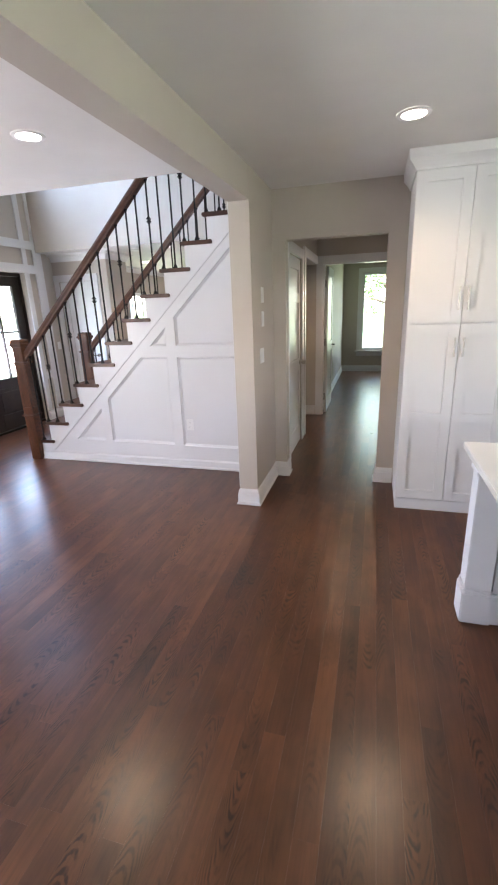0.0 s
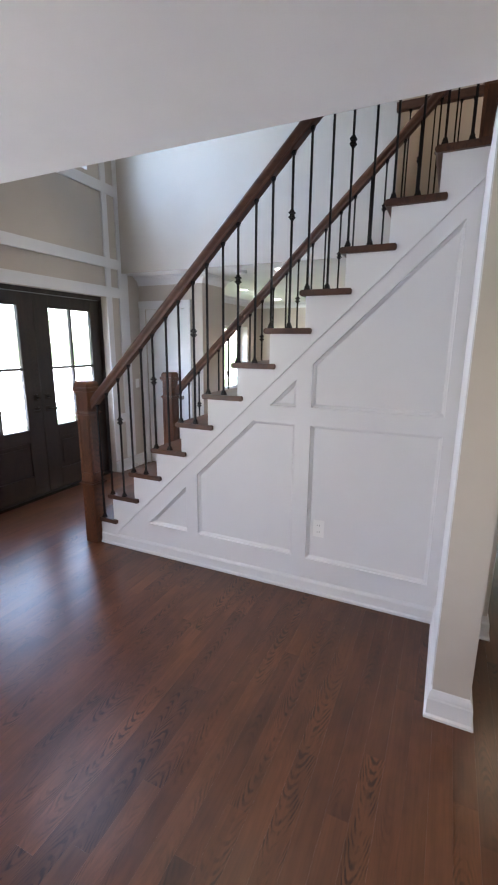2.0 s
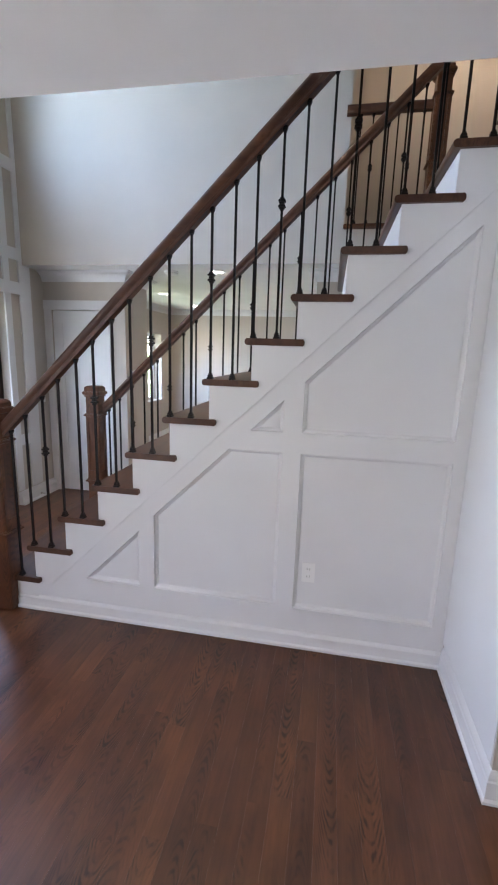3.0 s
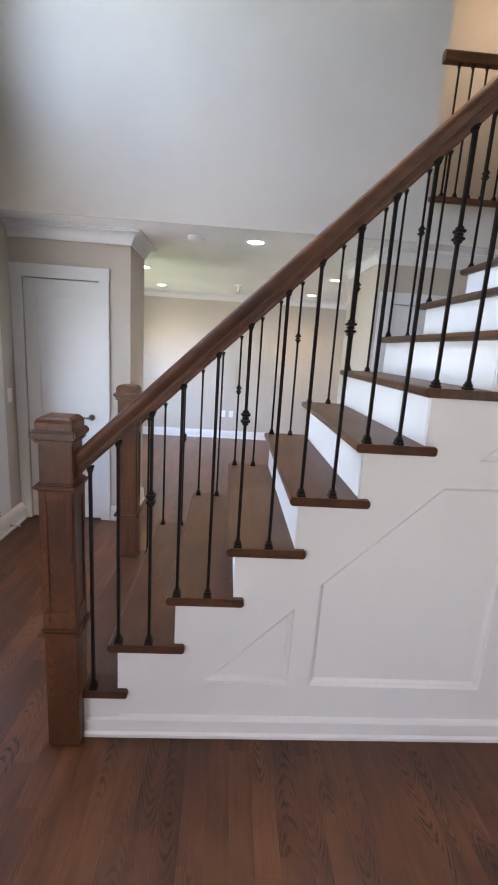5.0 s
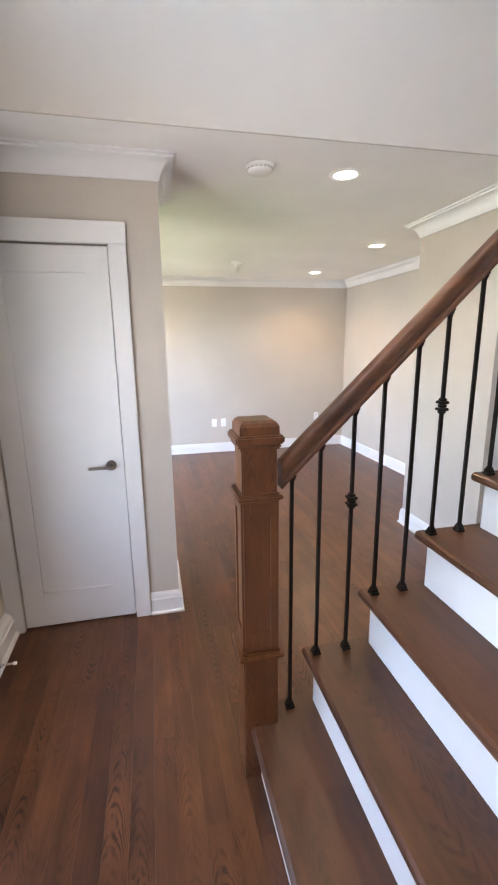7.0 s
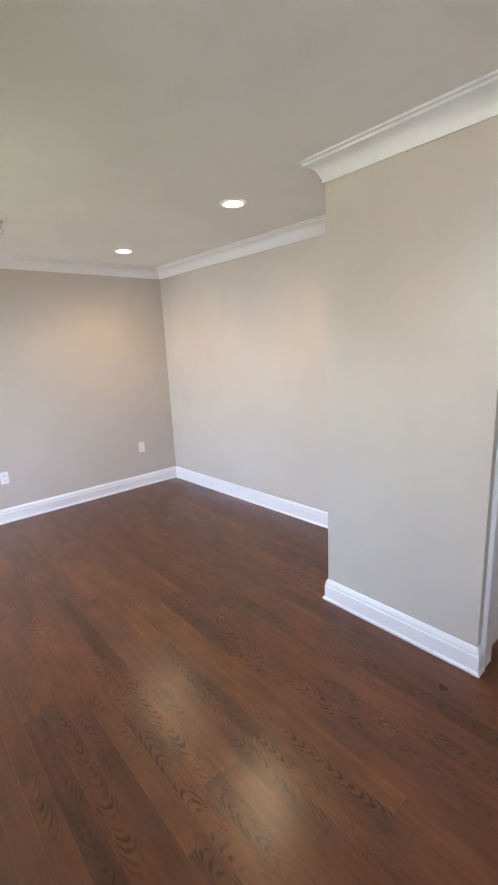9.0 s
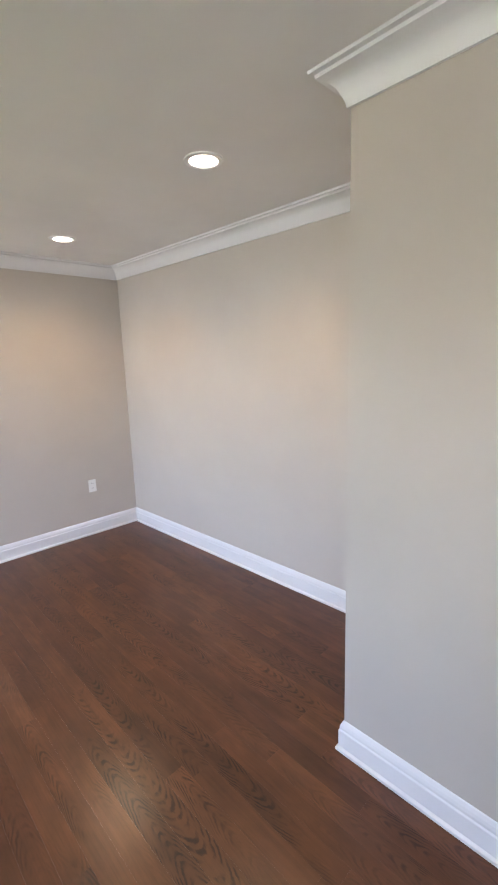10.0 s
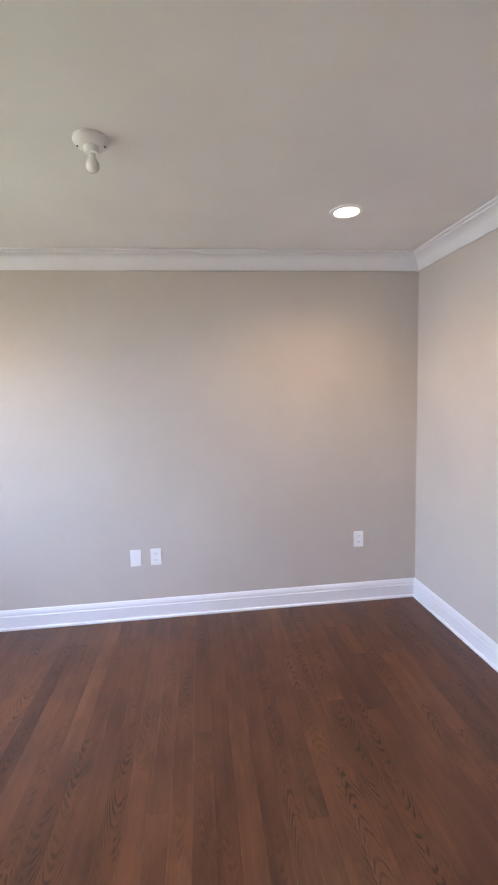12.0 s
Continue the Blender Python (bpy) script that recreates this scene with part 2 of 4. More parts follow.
def cyl_into(bm, centre, radius, depth, axis=2, segs=20, radius2=None):
    turn = {0: Matrix.Rotation(radians(90), 4, "Y"), 1: Matrix.Rotation(radians(90), 4, "X"), 2: Matrix.Identity(4)}[axis]
    bmesh.ops.create_cone(bm, cap_ends=True, segments=segs, radius1=radius, radius2=radius if radius2 is None else radius2, depth=depth, matrix=Matrix.Translation(centre) @ turn)


def lathe_into(bm, centre, profile, segs=24):
    """Rings of (radius, z) round a vertical axis."""
    rings = []
    for r, z in profile:
        rings.append([bm.verts.new((centre[0] + r * math.cos(2 * math.pi * n / segs), centre[1] + r * math.sin(2 * math.pi * n / segs), centre[2] + z)) for n in range(segs)])
    for a, c in zip(rings, rings[1:]):
        for n in range(segs):
            k = (n + 1) % segs
            bm.faces.new((a[n], a[k], c[k], c[n]))
    bm.faces.new(rings[0][::-1])
    bm.faces.new(rings[-1])


def mesh_of(name, bm, material, smooth=False):
    bmesh.ops.recalc_face_normals(bm, faces=bm.faces)
    me = bpy.data.meshes.new(name)
    bm.to_mesh(me)
    bm.free()
    me.materials.append(material)
    if smooth:
        for p in me.polygons:
            p.use_smooth = True
        me.set_sharp_from_angle(angle=radians(40))
    return me


def part(name, bm, material, parent=None, label="", smooth=False):
    ob = new(name, mesh_of(name, bm, material, smooth))
    if parent is not None:
        ob.parent = parent
    if label:
        ob["label"] = label
    return ob


def thing(name, at, label, category, group="", kind=""):
    ob = new(name)
    ob.location = at
    ob.empty_display_size = 0.1
    return tagged(ob, label, category, group, kind)


def structure(name, bm, material, label, category, smooth=False):
    return tagged(part(name, bm, material, None, "", smooth), label, category, "", "structure")


def sheet_wall(axis, d0, d1, u0, u1, z0, z1, holes=()):
    """A wall across axis (0: at x, 1: at y) between d0 and d1 with openings (u0, u1, z0, z1) cut right through it."""
    bm = bmesh.new()
    us = sorted({u0, u1, *[h[0] for h in holes], *[h[1] for h in holes]})
    zs = sorted({z0, z1, *[h[2] for h in holes], *[h[3] for h in holes]})
    put = (lambda d, u, z: (d, u, z)) if axis == 0 else (lambda d, u, z: (u, d, z))

    def solid(i, j):
        if not (0 <= i < len(us) - 1 and 0 <= j < len(zs) - 1):
            return False
        u, z = (us[i] + us[i + 1]) / 2, (zs[j] + zs[j + 1]) / 2
        return not any(h[0] < u < h[1] and h[2] < z < h[3] for h in holes)

    cache = {}

    def vert(d, u, z):
        if (d, u, z) not in cache:
            cache[d, u, z] = bm.verts.new(put(d, u, z))
        return cache[d, u, z]

    for i in range(len(us) - 1):
        for j in range(len(zs) - 1):
            if not solid(i, j):
                continue
            a, c, p, q = us[i], us[i + 1], zs[j], zs[j + 1]
            for d in (d0, d1):
                bm.faces.new((vert(d, a, p), vert(d, c, p), vert(d, c, q), vert(d, a, q)))
            for di, dj, (e, f) in ((-1, 0, ((a, p), (a, q))), (1, 0, ((c, p), (c, q))), (0, -1, ((a, p), (c, p))), (0, 1, ((a, q), (c, q)))):
                if not solid(i + di, j + dj):
                    bm.faces.new((vert(d0, *e), vert(d1, *e), vert(d1, *f), vert(d0, *f)))
    return bm


def swept(profile, path):
    """A moulding: profile points (out, z) carried along a plan path with mitred corners; out is to the right of the way."""
    bm = bmesh.new()
    pts = [Vector(p) for p in path]
    rights = []
    for a, c in zip(pts, pts[1:]):
        d = (c - a).normalized()
        rights.append(Vector((d.y, -d.x)))
    rows = []
    for n, p in enumerate(pts):
        r0, r1 = rights[max(n - 1, 0)], rights[min(n, len(rights) - 1)]
        mit = (r0 + r1) / (1 + r0.dot(r1))
        rows.append([bm.verts.new((p.x + mit.x * o, p.y + mit.y * o, z)) for o, z in profile])
    for a, c in zip(rows, rows[1:]):
        for n in range(len(profile)):
            k = (n + 1) % len(profile)
            bm.faces.new((a[n], a[k], c[k], c[n]))
    bm.faces.new(rows[0])
    bm.faces.new(rows[-1][::-1])
    return bm


BASE = [(0.0, 0.002), (0.026, 0.002), (0.026, 0.014), (0.017, 0.021), (0.017, 0.094), (0.013, 0.100), (0.013, 0.111), (0.010, 0.123), (0.004, 0.135), (0.0, 0.138)]
CEIL = 2.44
KCEIL = 2.47
CROWN = [(0.0, CEIL - 0.105), (0.010, CEIL - 0.105), (0.013, CEIL - 0.092), (0.020, CEIL - 0.074), (0.034, CEIL - 0.050), (0.056, CEIL - 0.031), (0.078, CEIL - 0.023), (0.080, CEIL - 0.013), (0.094, CEIL - 0.010), (0.096, CEIL - 0.001), (0.0, CEIL - 0.001)]

# ---- the large structure ----
structure("floor", boxes(((-1.40, -6.6, -0.14), (6.3, 7.3, -0.014))), M_SUB, "dark boards under the stained oak floor", "floor")
structure("wall_front", sheet_wall(0, -1.40, -1.19, -6.6, 6.22, 0, 5.3, [(-0.255, 1.63, 0, 2.15), (-0.12, 1.46, 3.43, 4.95), (3.2, 5.6, 0.75, 1.95), (-4.6, -2.4, 0.6, 2.1)]), M_WALL, "greige painted front wall with door and window openings", "wall")
structure("wall_living_back", boxes(((-1.19, 6.075, 0), (2.545, 6.22, CEIL))), M_WALL, "greige painted end wall of the living room", "wall")
bm = boxes(((2.545, 2.95, 0), (2.80, 6.22, CEIL)))
for v in bm.verts:
    if v.co.x < 2.6:
        v.co.x += 0.0233 * (6.075 - v.co.y)
structure("wall_living_side", bm, M_WALL, "greige painted side wall of the living room", "wall")
structure("wall_chase_return", boxes(((1.88, 2.951, 0), (2.612, 3.07, CEIL - 0.001))), M_WALL, "greige painted return of the boxed-out wall", "wall")
structure("wall_chase_face", boxes(((1.76, 2.20, 0), (1.88, 3.07, CEIL))), M_WALL, "greige painted boxed-out wall", "wall")
structure("wall_chase_front", sheet_wall(1, 2.20, 2.32, 1.88, 2.70, 0, CEIL, [(1.892, 2.62, 0, 2.03)]), M_WALL, "greige painted closet wall behind the stair", "wall")
structure("wall_closet_front", sheet_wall(1, 2.235, 2.335, -1.19, -0.24, 0, CEIL, [(-1.10, -0.493, 0, 2.045)]), M_WALL, "greige painted closet front wall", "wall")
structure("wall_closet_side", boxes(((-0.33, 2.335, 0), (-0.24, 2.80, CEIL))), M_WALL, "greige painted closet side wall", "wall")
structure("wall_closet_back", boxes(((-1.19, 2.70, 0), (-0.33, 2.80, CEIL))), M_WALL, "greige painted closet back wall", "wall")
structure("wall_upper_foyer", boxes(((-1.19, 1.90, CEIL + 0.012), (1.97, 2.02, 5.3)), ((-1.19, 1.90, CEIL), (1.97, 1.912, CEIL + 0.012))), M_WALL, "tall plain foyer wall above the living room opening", "wall")
structure("wall_upper_fascia", boxes(((1.97, 1.90, CEIL + 0.012), (3.2, 2.02, 2.715)), ((1.97, 1.90, CEIL), (2.66, 1.912, CEIL + 0.012))), M_WALL, "painted fascia under the upper hall floor edge", "wall")
structure("wall_upper_return", boxes(((1.85, 2.02, 2.745), (1.97, 3.6, 5.3))), M_WALL, "upper hall wall return", "wall")
structure("wall_upper_hall", boxes(((1.85, 3.6, 2.745), (6.2, 3.72, 5.3))), M_WALL, "greige upper hall wall", "wall")
structure("wall_upper_near", boxes(((-1.19, -0.82, 2.60), (6.2, -0.70, 5.3))), M_WALL, "upper foyer wall over the dining ceiling edge", "wall")
structure("wall_pillar", boxes(((2.64, -0.70, 0), (2.79, 0.0, 2.6))), M_WALL, "greige wall end beside the stair", "wall")
structure("wall_hall_side", sheet_wall(0, 2.70, 2.84, 0.12, 2.52, 0, KCEIL, [(0.45, 1.20, 0, 2.05), (1.46, 2.52, 0, 2.10)]), M_WALL, "greige hall wall with a closet door and an opening to the foyer", "wall")
structure("wall_kitchen_back", sheet_wall(1, 0.0, 0.12, 2.645, 6.2, 0, KCEIL, [(2.90, 3.72, 0, 2.09)]), M_WALL, "greige kitchen wall with a plain hall opening", "wall")
structure("wall_hall_end", sheet_wall(1, 2.52, 2.64, 2.60, 6.2, 0, KCEIL, [(2.937, 3.83, 0, 2.11)]), M_WALL, "greige hall end wall with the bedroom doorway", "wall")
structure("wall_passage_end", boxes(((2.60, 2.321, 0), (2.699, 2.519, CEIL - 0.001))), M_WALL, "greige wall end in the passage behind the stair", "wall")
structure("wall_hall_far_side", boxes(((3.98, 0.12, 0), (4.10, 2.52, KCEIL))), M_WALL, "greige hall side wall", "wall")
structure("wall_bedroom_side", boxes(((2.80, 2.64, 0), (2.90, 7.1, KCEIL))), M_WALL, "greige bedroom side wall", "wall")
structure("wall_bedroom_end", sheet_wall(1, 7.10, 7.25, 2.80, 6.2, 0, CEIL + 0.2, [(3.33, 4.27, 0.50, 2.25)]), M_WALL, "greige bedroom end wall with a window", "wall")
structure("wall_east", sheet_wall(0, 6.2, 6.35, -6.6, 7.25, 0, 5.3, [(-5.6, -2.8, 0.95, 2.10)]), M_WALL, "greige outer wall with a kitchen window", "wall")
structure("wall_south", boxes(((-1.40, -6.75, 0), (6.35, -6.6, 5.3))), M_WALL, "plain greige outer wall", "wall")
structure("ceiling_dining", boxes(((-1.19, -6.6, KCEIL), (2.46, -0.70, 2.6)), ((2.46, -0.735, KCEIL), (2.64, -0.70, 2.6))), M_CEIL, "flat white dining ceiling ending at the foyer void", "ceiling")
structure("ceiling_kitchen", boxes(((2.79, -0.735, KCEIL), (6.2, 7.1, 2.56)), ((2.46, -6.6, KCEIL), (6.2, -0.735, 2.56))), M_CEIL, "flat white kitchen and hall ceiling", "ceiling")
structure("ceiling_living", boxes(((-1.19, 2.02, CEIL), (2.66, 6.2, 2.56)), ((-1.19, 1.912, CEIL), (2.66, 2.02, CEIL + 0.011))), M_CEIL, "flat white living room ceiling", "ceiling")
structure("ceiling_upper", boxes(((-1.4, -0.9, 5.3), (6.35, 3.8, 5.42))), M_CEIL, "white ceiling high over the foyer", "ceiling")
structure("floor_upper", boxes(((2.93, -0.70, 2.56), (6.2, 1.90, 2.742)), ((1.97, 2.02, 2.56), (6.2, 3.6, 2.742))), M_SUB, "upper hall floor slab", "floor")
bm = boxes(((2.641, -6.6, 2.26), (2.789, -0.701, 2.6)))
for v in bm.verts:
    if v.co.y < -1:
        v.co.x -= 0.14
structure("beam", bm, M_WALL, "painted boxed beam between dining area and kitchen", "beam")
structure("wall_stair_end", boxes(((2.64, 0.12, 0), (2.70, 1.24, 2.30))), M_WALL, "plain wall closing the space under the stair", "wall")

# baseboards and crown mouldings
for path in (
    [(2.545, 6.075), (2.615, 3.07), (1.76, 3.07), (1.76, 2.20), (1.798, 2.20)],
    [(-1.19, 2.80), (-1.19, 6.075), (2.545, 6.075)],
    [(-0.404, 2.235), (-0.24, 2.235), (-0.24, 2.80), (-1.19, 2.80)],
    [(2.64, 0.010), (2.64, -0.70), (2.79, -0.70), (2.79, 0.0), (2.90, 0.0), (2.90, 0.12), (2.84, 0.12), (2.84, 0.36)],
    [(2.60, 2.52), (2.838, 2.52)],
    [(3.72, 0.12), (3.72, 0.0), (3.86, 0.0)],
    [(2.90, 2.64), (2.90, 7.10), (6.2, 7.10)],
):
    structure("baseboard", swept(BASE, path), M_TRIM, "white stepped wooden baseboard", "baseboard")
for path in (
    [(2.545, 6.075), (2.615, 3.07), (1.76, 3.07), (1.76, 2.20), (2.80, 2.20)],
    [(-1.19, 2.80), (-1.19, 6.075), (2.545, 6.075)],
    [(-1.19, 2.235), (-0.24, 2.235), (-0.24, 2.80), (-1.19, 2.80)],
):
    structure("crown_molding", swept(CROWN, path), M_TRIM, "white coved crown molding under the ceiling", "crown molding", True)

# panelled trim on the front wall: flat white boards over greige paint
FX = -1.19
T = 0.018
front_trim = tagged(new("front_wall_trim"), "flat white board-and-batten trim on the front wall", "wall trim", "", "structure")
for y0, y1 in ((1.63, 1.715), (1.845, 2.01)):
    for z0, z1 in ((0.15, 0.63), (0.74, 2.15), (2.265, 2.475), (2.585, 3.27), (3.38, 5.28)):
        part("stile", boxes(((FX, y0, z0), (FX + T, y1, z1)), bevel=0.002), M_TRIM, front_trim)
for y0, y1 in ((-0.36, -0.255), (-0.72, -0.56)):
    for z0, z1 in ((0.15, 0.63), (0.74, 2.15)):
        part("stile", boxes(((FX, y0, z0), (FX + T, y1, z1)), bevel=0.002), M_TRIM, front_trim)
for y0, y1, z0, z1 in ((1.63, 2.01, 0.63, 0.74), (-0.72, -0.255, 0.63, 0.74), (-0.69, 2.01, 2.15, 2.265), (-0.69, 2.01, 2.475, 2.585), (-0.69, 2.01, 3.27, 3.38)):
    part("rail", boxes(((FX, y0, z0), (FX + T + 0.001, y1, z1)), bevel=0.002), M_TRIM, front_trim)
for path in ([(-1.19, 1.63), (-1.19, 2.235)], [(-1.19, -3.0), (-1.19, -0.255)]):
    tall = [(o * 2.0 + 0.012 if o else 0.0, z) for o, z in BASE]
    structure("baseboard", swept(tall, path), M_TRIM, "white stepped baseboard under the front wall panelling", "baseboard")

# ---- front door ----
DX = -1.30
front_door = thing("door_front", (DX, 0.73, 0), "dark walnut double entry door with eight glazed lights", "door", "", "structure")


def local(ob, *items, bevel=0.0):
    """Boxes given in the world, moved to the frame of ob."""
    x, y, z = ob.location
    return boxes(*[((a[0] - x, a[1] - y, a[2] - z), (c[0] - x, c[1] - y, c[2] - z)) for a, c in items], bevel=bevel)


part("door_frame", local(front_door, ((DX - 0.05, -0.254, 0), (DX + 0.03, -0.235, 2.149)), ((DX - 0.05, 1.612, 0), (DX + 0.03, 1.629, 2.149)), ((DX - 0.05, -0.235, 2.103), (DX + 0.03, 1.612, 2.149))), M_DOOR, front_door)
part("threshold", local(front_door, ((DX - 0.06, -0.235, 0), (DX + 0.05, 1.612, 0.02))), M_DARKMETAL, front_door)


def entry_leaf(y0, y1, inner_right):
    sl, sr = (0.148, 0.182) if inner_right else (0.182, 0.146)
    leaf = part("door_leaf", local(
        front_door,
        ((DX - 0.045, y0, 0.022), (DX, y0 + sl, 2.10)),
        ((DX - 0.045, y1 - sr, 0.022), (DX, y1, 2.10)),
        ((DX - 0.045, y0 + sl, 1.97), (DX, y1 - sr, 2.10)),
        ((DX - 0.045, y0 + sl, 0.60), (DX, y1 - sr, 0.735)),
        ((DX - 0.045, y0 + sl, 0.022), (DX, y1 - sr, 0.24)),
        ((DX - 0.035, y0 + sl, 0.24), (DX - 0.016, y1 - sr, 0.60)),
        bevel=0.004,
    ), M_DOOR, front_door)
    part("raised_panel", local(front_door, ((DX - 0.016, y0 + sl + 0.04, 0.28), (DX - 0.004, y1 - sr - 0.04, 0.56)), bevel=0.009), M_DOOR, leaf)
    ym, zm = (y0 + sl + y1 - sr) / 2, 1.355
    part("glazing_bar", local(front_door, ((DX - 0.04, ym - 0.013, 0.735), (DX - 0.005, ym + 0.013, 1.97)), ((DX - 0.039, y0 + sl, zm - 0.013), (DX - 0.006, y1 - sr, zm + 0.013))), M_DOOR, leaf)
    for a, c in ((y0 + sl, ym - 0.013), (ym + 0.013, y1 - sr)):
        for p, q in ((0.735, zm - 0.013), (zm + 0.013, 1.97)):
            g = part("pane", local(front_door, ((DX - 0.026, a, p), (DX - 0.020, c, q))), M_GLASS, leaf)
            g.visible_shadow = False
    yh = y1 - 0.065 if inner_right else y0 + 0.065
    bm = boxes(((DX - front_door.location.x, yh - 0.028 - 0.73, 1.03), (DX + 0.012 - front_door.location.x, yh + 0.028 - 0.73, 1.09)), ((DX - front_door.location.x, yh - 0.028 - 0.73, 0.90), (DX + 0.012 - front_door.location.x, yh + 0.028 - 0.73, 0.96)), bevel=0.003)
    cyl_into(bm, (0.030, yh - 0.73, 1.06), 0.014, 0.04, 0, 16)
    cyl_into(bm, (0.034, yh - 0.73, 0.93), 0.010, 0.045, 0, 16)
    reach = -0.10 if inner_right else 0.10
    box_into(bm, (0.048, min(yh, yh + reach) - 0.73, 0.922), (0.062, max(yh, yh + reach) - 0.73, 0.938), 0.004)
    part("lever_handle", bm, M_DARKMETAL, leaf, "oil-rubbed bronze lever and deadbolt", True)


entry_leaf(-0.232, 0.692, True)
entry_leaf(0.696, 1.610, False)

# ---- interior doors ----


def casing_boards(axis, face, out, u0, u1, top, w=0.095, head=0.10, floor_z=0.0, deep=0.02):
    """Flat casing round an opening in a wall across axis: face is the wall's face, out the way to the room (+1 or -1)."""
    a, c = sorted((face, face + out * deep))
    items = [((u0 - w, floor_z), (u0, top)), ((u1, floor_z), (u1 + w, top)), ((u0 - w - 0.004, top), (u1 + w + 0.004, top + head))]
    res = []
    for (p, z0), (q, z1) in items:
        extra = 0.002 if z0 == top else 0.0
        lo, hi = (a - (extra if out < 0 else 0), c + (extra if out > 0 else 0))
        res.append((((lo, p, z0), (hi, q, z1)) if axis == 0 else ((p, lo, z0), (q, hi, z1))))
    return res


def cased(door, boards):
    """Two upright boards and a head board round a door."""
    for name, board in zip(("side_casing", "side_casing", "head_casing"), boards):
        part(name, local(door, board, bevel=0.003), M_TRIM, door)


def panel_door_x(name, x0, x1, y, top, label, hinge_left=True):
    """A one-panel shaker door in a wall across y, seen from -y."""
    d = thing(name, (x0, y, 0), label, "door", "", "structure")
    st = 0.11
    leaf = part("door_leaf", local(d, ((x0 + st - 0.004, y + 0.009, 0.211), (x1 - st + 0.004, y + 0.026, top - 0.121))), M_TRIM, d)
    for a, c in ((x0 + 0.003, x0 + st), (x1 - st, x1 - 0.003)):
        part("stile", local(d, ((a, y, 0.010), (c, y + 0.035, top)), bevel=0.0015), M_TRIM, leaf)
    for p, q in ((0.010, 0.215), (top - 0.125, top)):
        part("rail", local(d, ((x0 + st, y + 0.0003, p), (x1 - st, y + 0.0347, q)), bevel=0.0015), M_TRIM, leaf)
    return d, leaf


closet_door, closet_leaf = panel_door_x("door_closet", -1.097, -0.496, 2.243, 2.037, "white painted one-panel closet door, closed")
cased(closet_door, casing_boards(1, 2.235, -1, -1.10, -0.493, 2.045, 0.085))
part("jamb", local(closet_door, ((-1.10, 2.279, 0), (-1.088, 2.33, 2.045)), ((-0.506, 2.279, 0), (-0.493, 2.33, 2.045)), ((-1.088, 2.279, 2.032), (-0.506, 2.33, 2.045))), M_TRIM, closet_door)
bm = bmesh.new()
cyl_into(bm, (-0.565 + 1.097, -0.006, 0.93), 0.027, 0.012, 1, 24)
cyl_into(bm, (-0.565 + 1.097, -0.030, 0.93), 0.010, 0.045, 1, 16)
box_into(bm, (-0.68 + 1.097, -0.060, 0.921), (-0.553 + 1.097, -0.047, 0.938), 0.005)
part("lever_handle", bm, M_PEWTER, closet_leaf, "dark pewter lever handle", True)
part("latch_plate", local(closet_door, ((-0.4965, 2.239, 0.89), (-0.4935, 2.2435, 0.96))), M_NICKEL, closet_door)
for z in (0.33, 1.07, 1.82):
    bm = bmesh.new()
    cyl_into(bm, (-0.0035, -0.006, z), 0.006, 0.09, 2, 12)
    part("hinge", bm, M_NICKEL, closet_door, "", True)

# door in the boxed-out wall behind the stair
chase_door, chase_leaf = panel_door_x("door_rear_closet", 1.895, 2.617, 2.212, 2.025, "white painted closet door behind the stair, closed")
cased(chase_door, casing_boards(1, 2.20, -1, 1.892, 2.62, 2.03, 0.092, 0.09))

# hall doors
hall_door = thing("door_hall_closet", (2.84, 0.825, 0), "white three-panel hall closet door with a nickel knob", "door", "", "structure")
cased(hall_door, casing_boards(0, 2.84, 1, 0.45, 1.20, 2.05, 0.09))
leaf = part("door_leaf", local(hall_door,
    ((2.795, 0.453, 0.01), (2.832, 0.56, 2.045)), ((2.795, 1.09, 0.01), (2.832, 1.197, 2.045)),
    ((2.795, 0.56, 0.01), (2.832, 1.09, 0.22)), ((2.795, 0.56, 1.93), (2.832, 1.09, 2.045)), ((2.795, 0.56, 0.86), (2.832, 1.09, 1.0)), ((2.795, 0.56, 1.60), (2.832, 1.09, 1.70)),
    ((2.805, 0.56, 0.22), (2.822, 1.09, 0.86)), ((2.805, 0.56, 1.0), (2.822, 1.09, 1.60)), ((2.805, 0.56, 1.70), (2.822, 1.09, 1.93)), bevel=0.0015), M_TRIM, hall_door)
bm = bmesh.new()
cyl_into(bm, (0.0, 0.305, 0.95), 0.026, 0.012, 0, 20)
cyl_into(bm, (0.02, 0.305, 0.95), 0.010, 0.04, 0, 14)
bmesh.ops.create_uvsphere(bm, u_segments=16, v_segments=10, radius=0.027, matrix=Matrix.Translation((0.048, 0.305, 0.95)))
part("door_knob", bm, M_NICKEL, leaf, "brushed nickel knob", True)
passage = thing("opening_passage", (2.84, 1.46, 0), "white cased opening from the hall to the foyer", "doorway", "", "structure")
part("side_casing", local(passage, ((2.841, 1.37, 0), (2.861, 1.46, 2.10)), bevel=0.003), M_TRIM, passage)
part("head_casing", local(passage, ((2.841, 1.366, 2.10), (2.863, 2.50, 2.20)), bevel=0.003), M_TRIM, passage)
part("jamb", local(passage, ((2.70, 1.461, 0), (2.84, 1.476, 2.099))), M_TRIM, passage)
bedroom_door = thing("door_bedroom", (2.937, 2.63, 0), "white panel door standing open into the bedroom", "door", "", "structure")
cased(bedroom_door, casing_boards(1, 2.52, -1, 2.937, 3.83, 2.11, 0.092, 0.09))
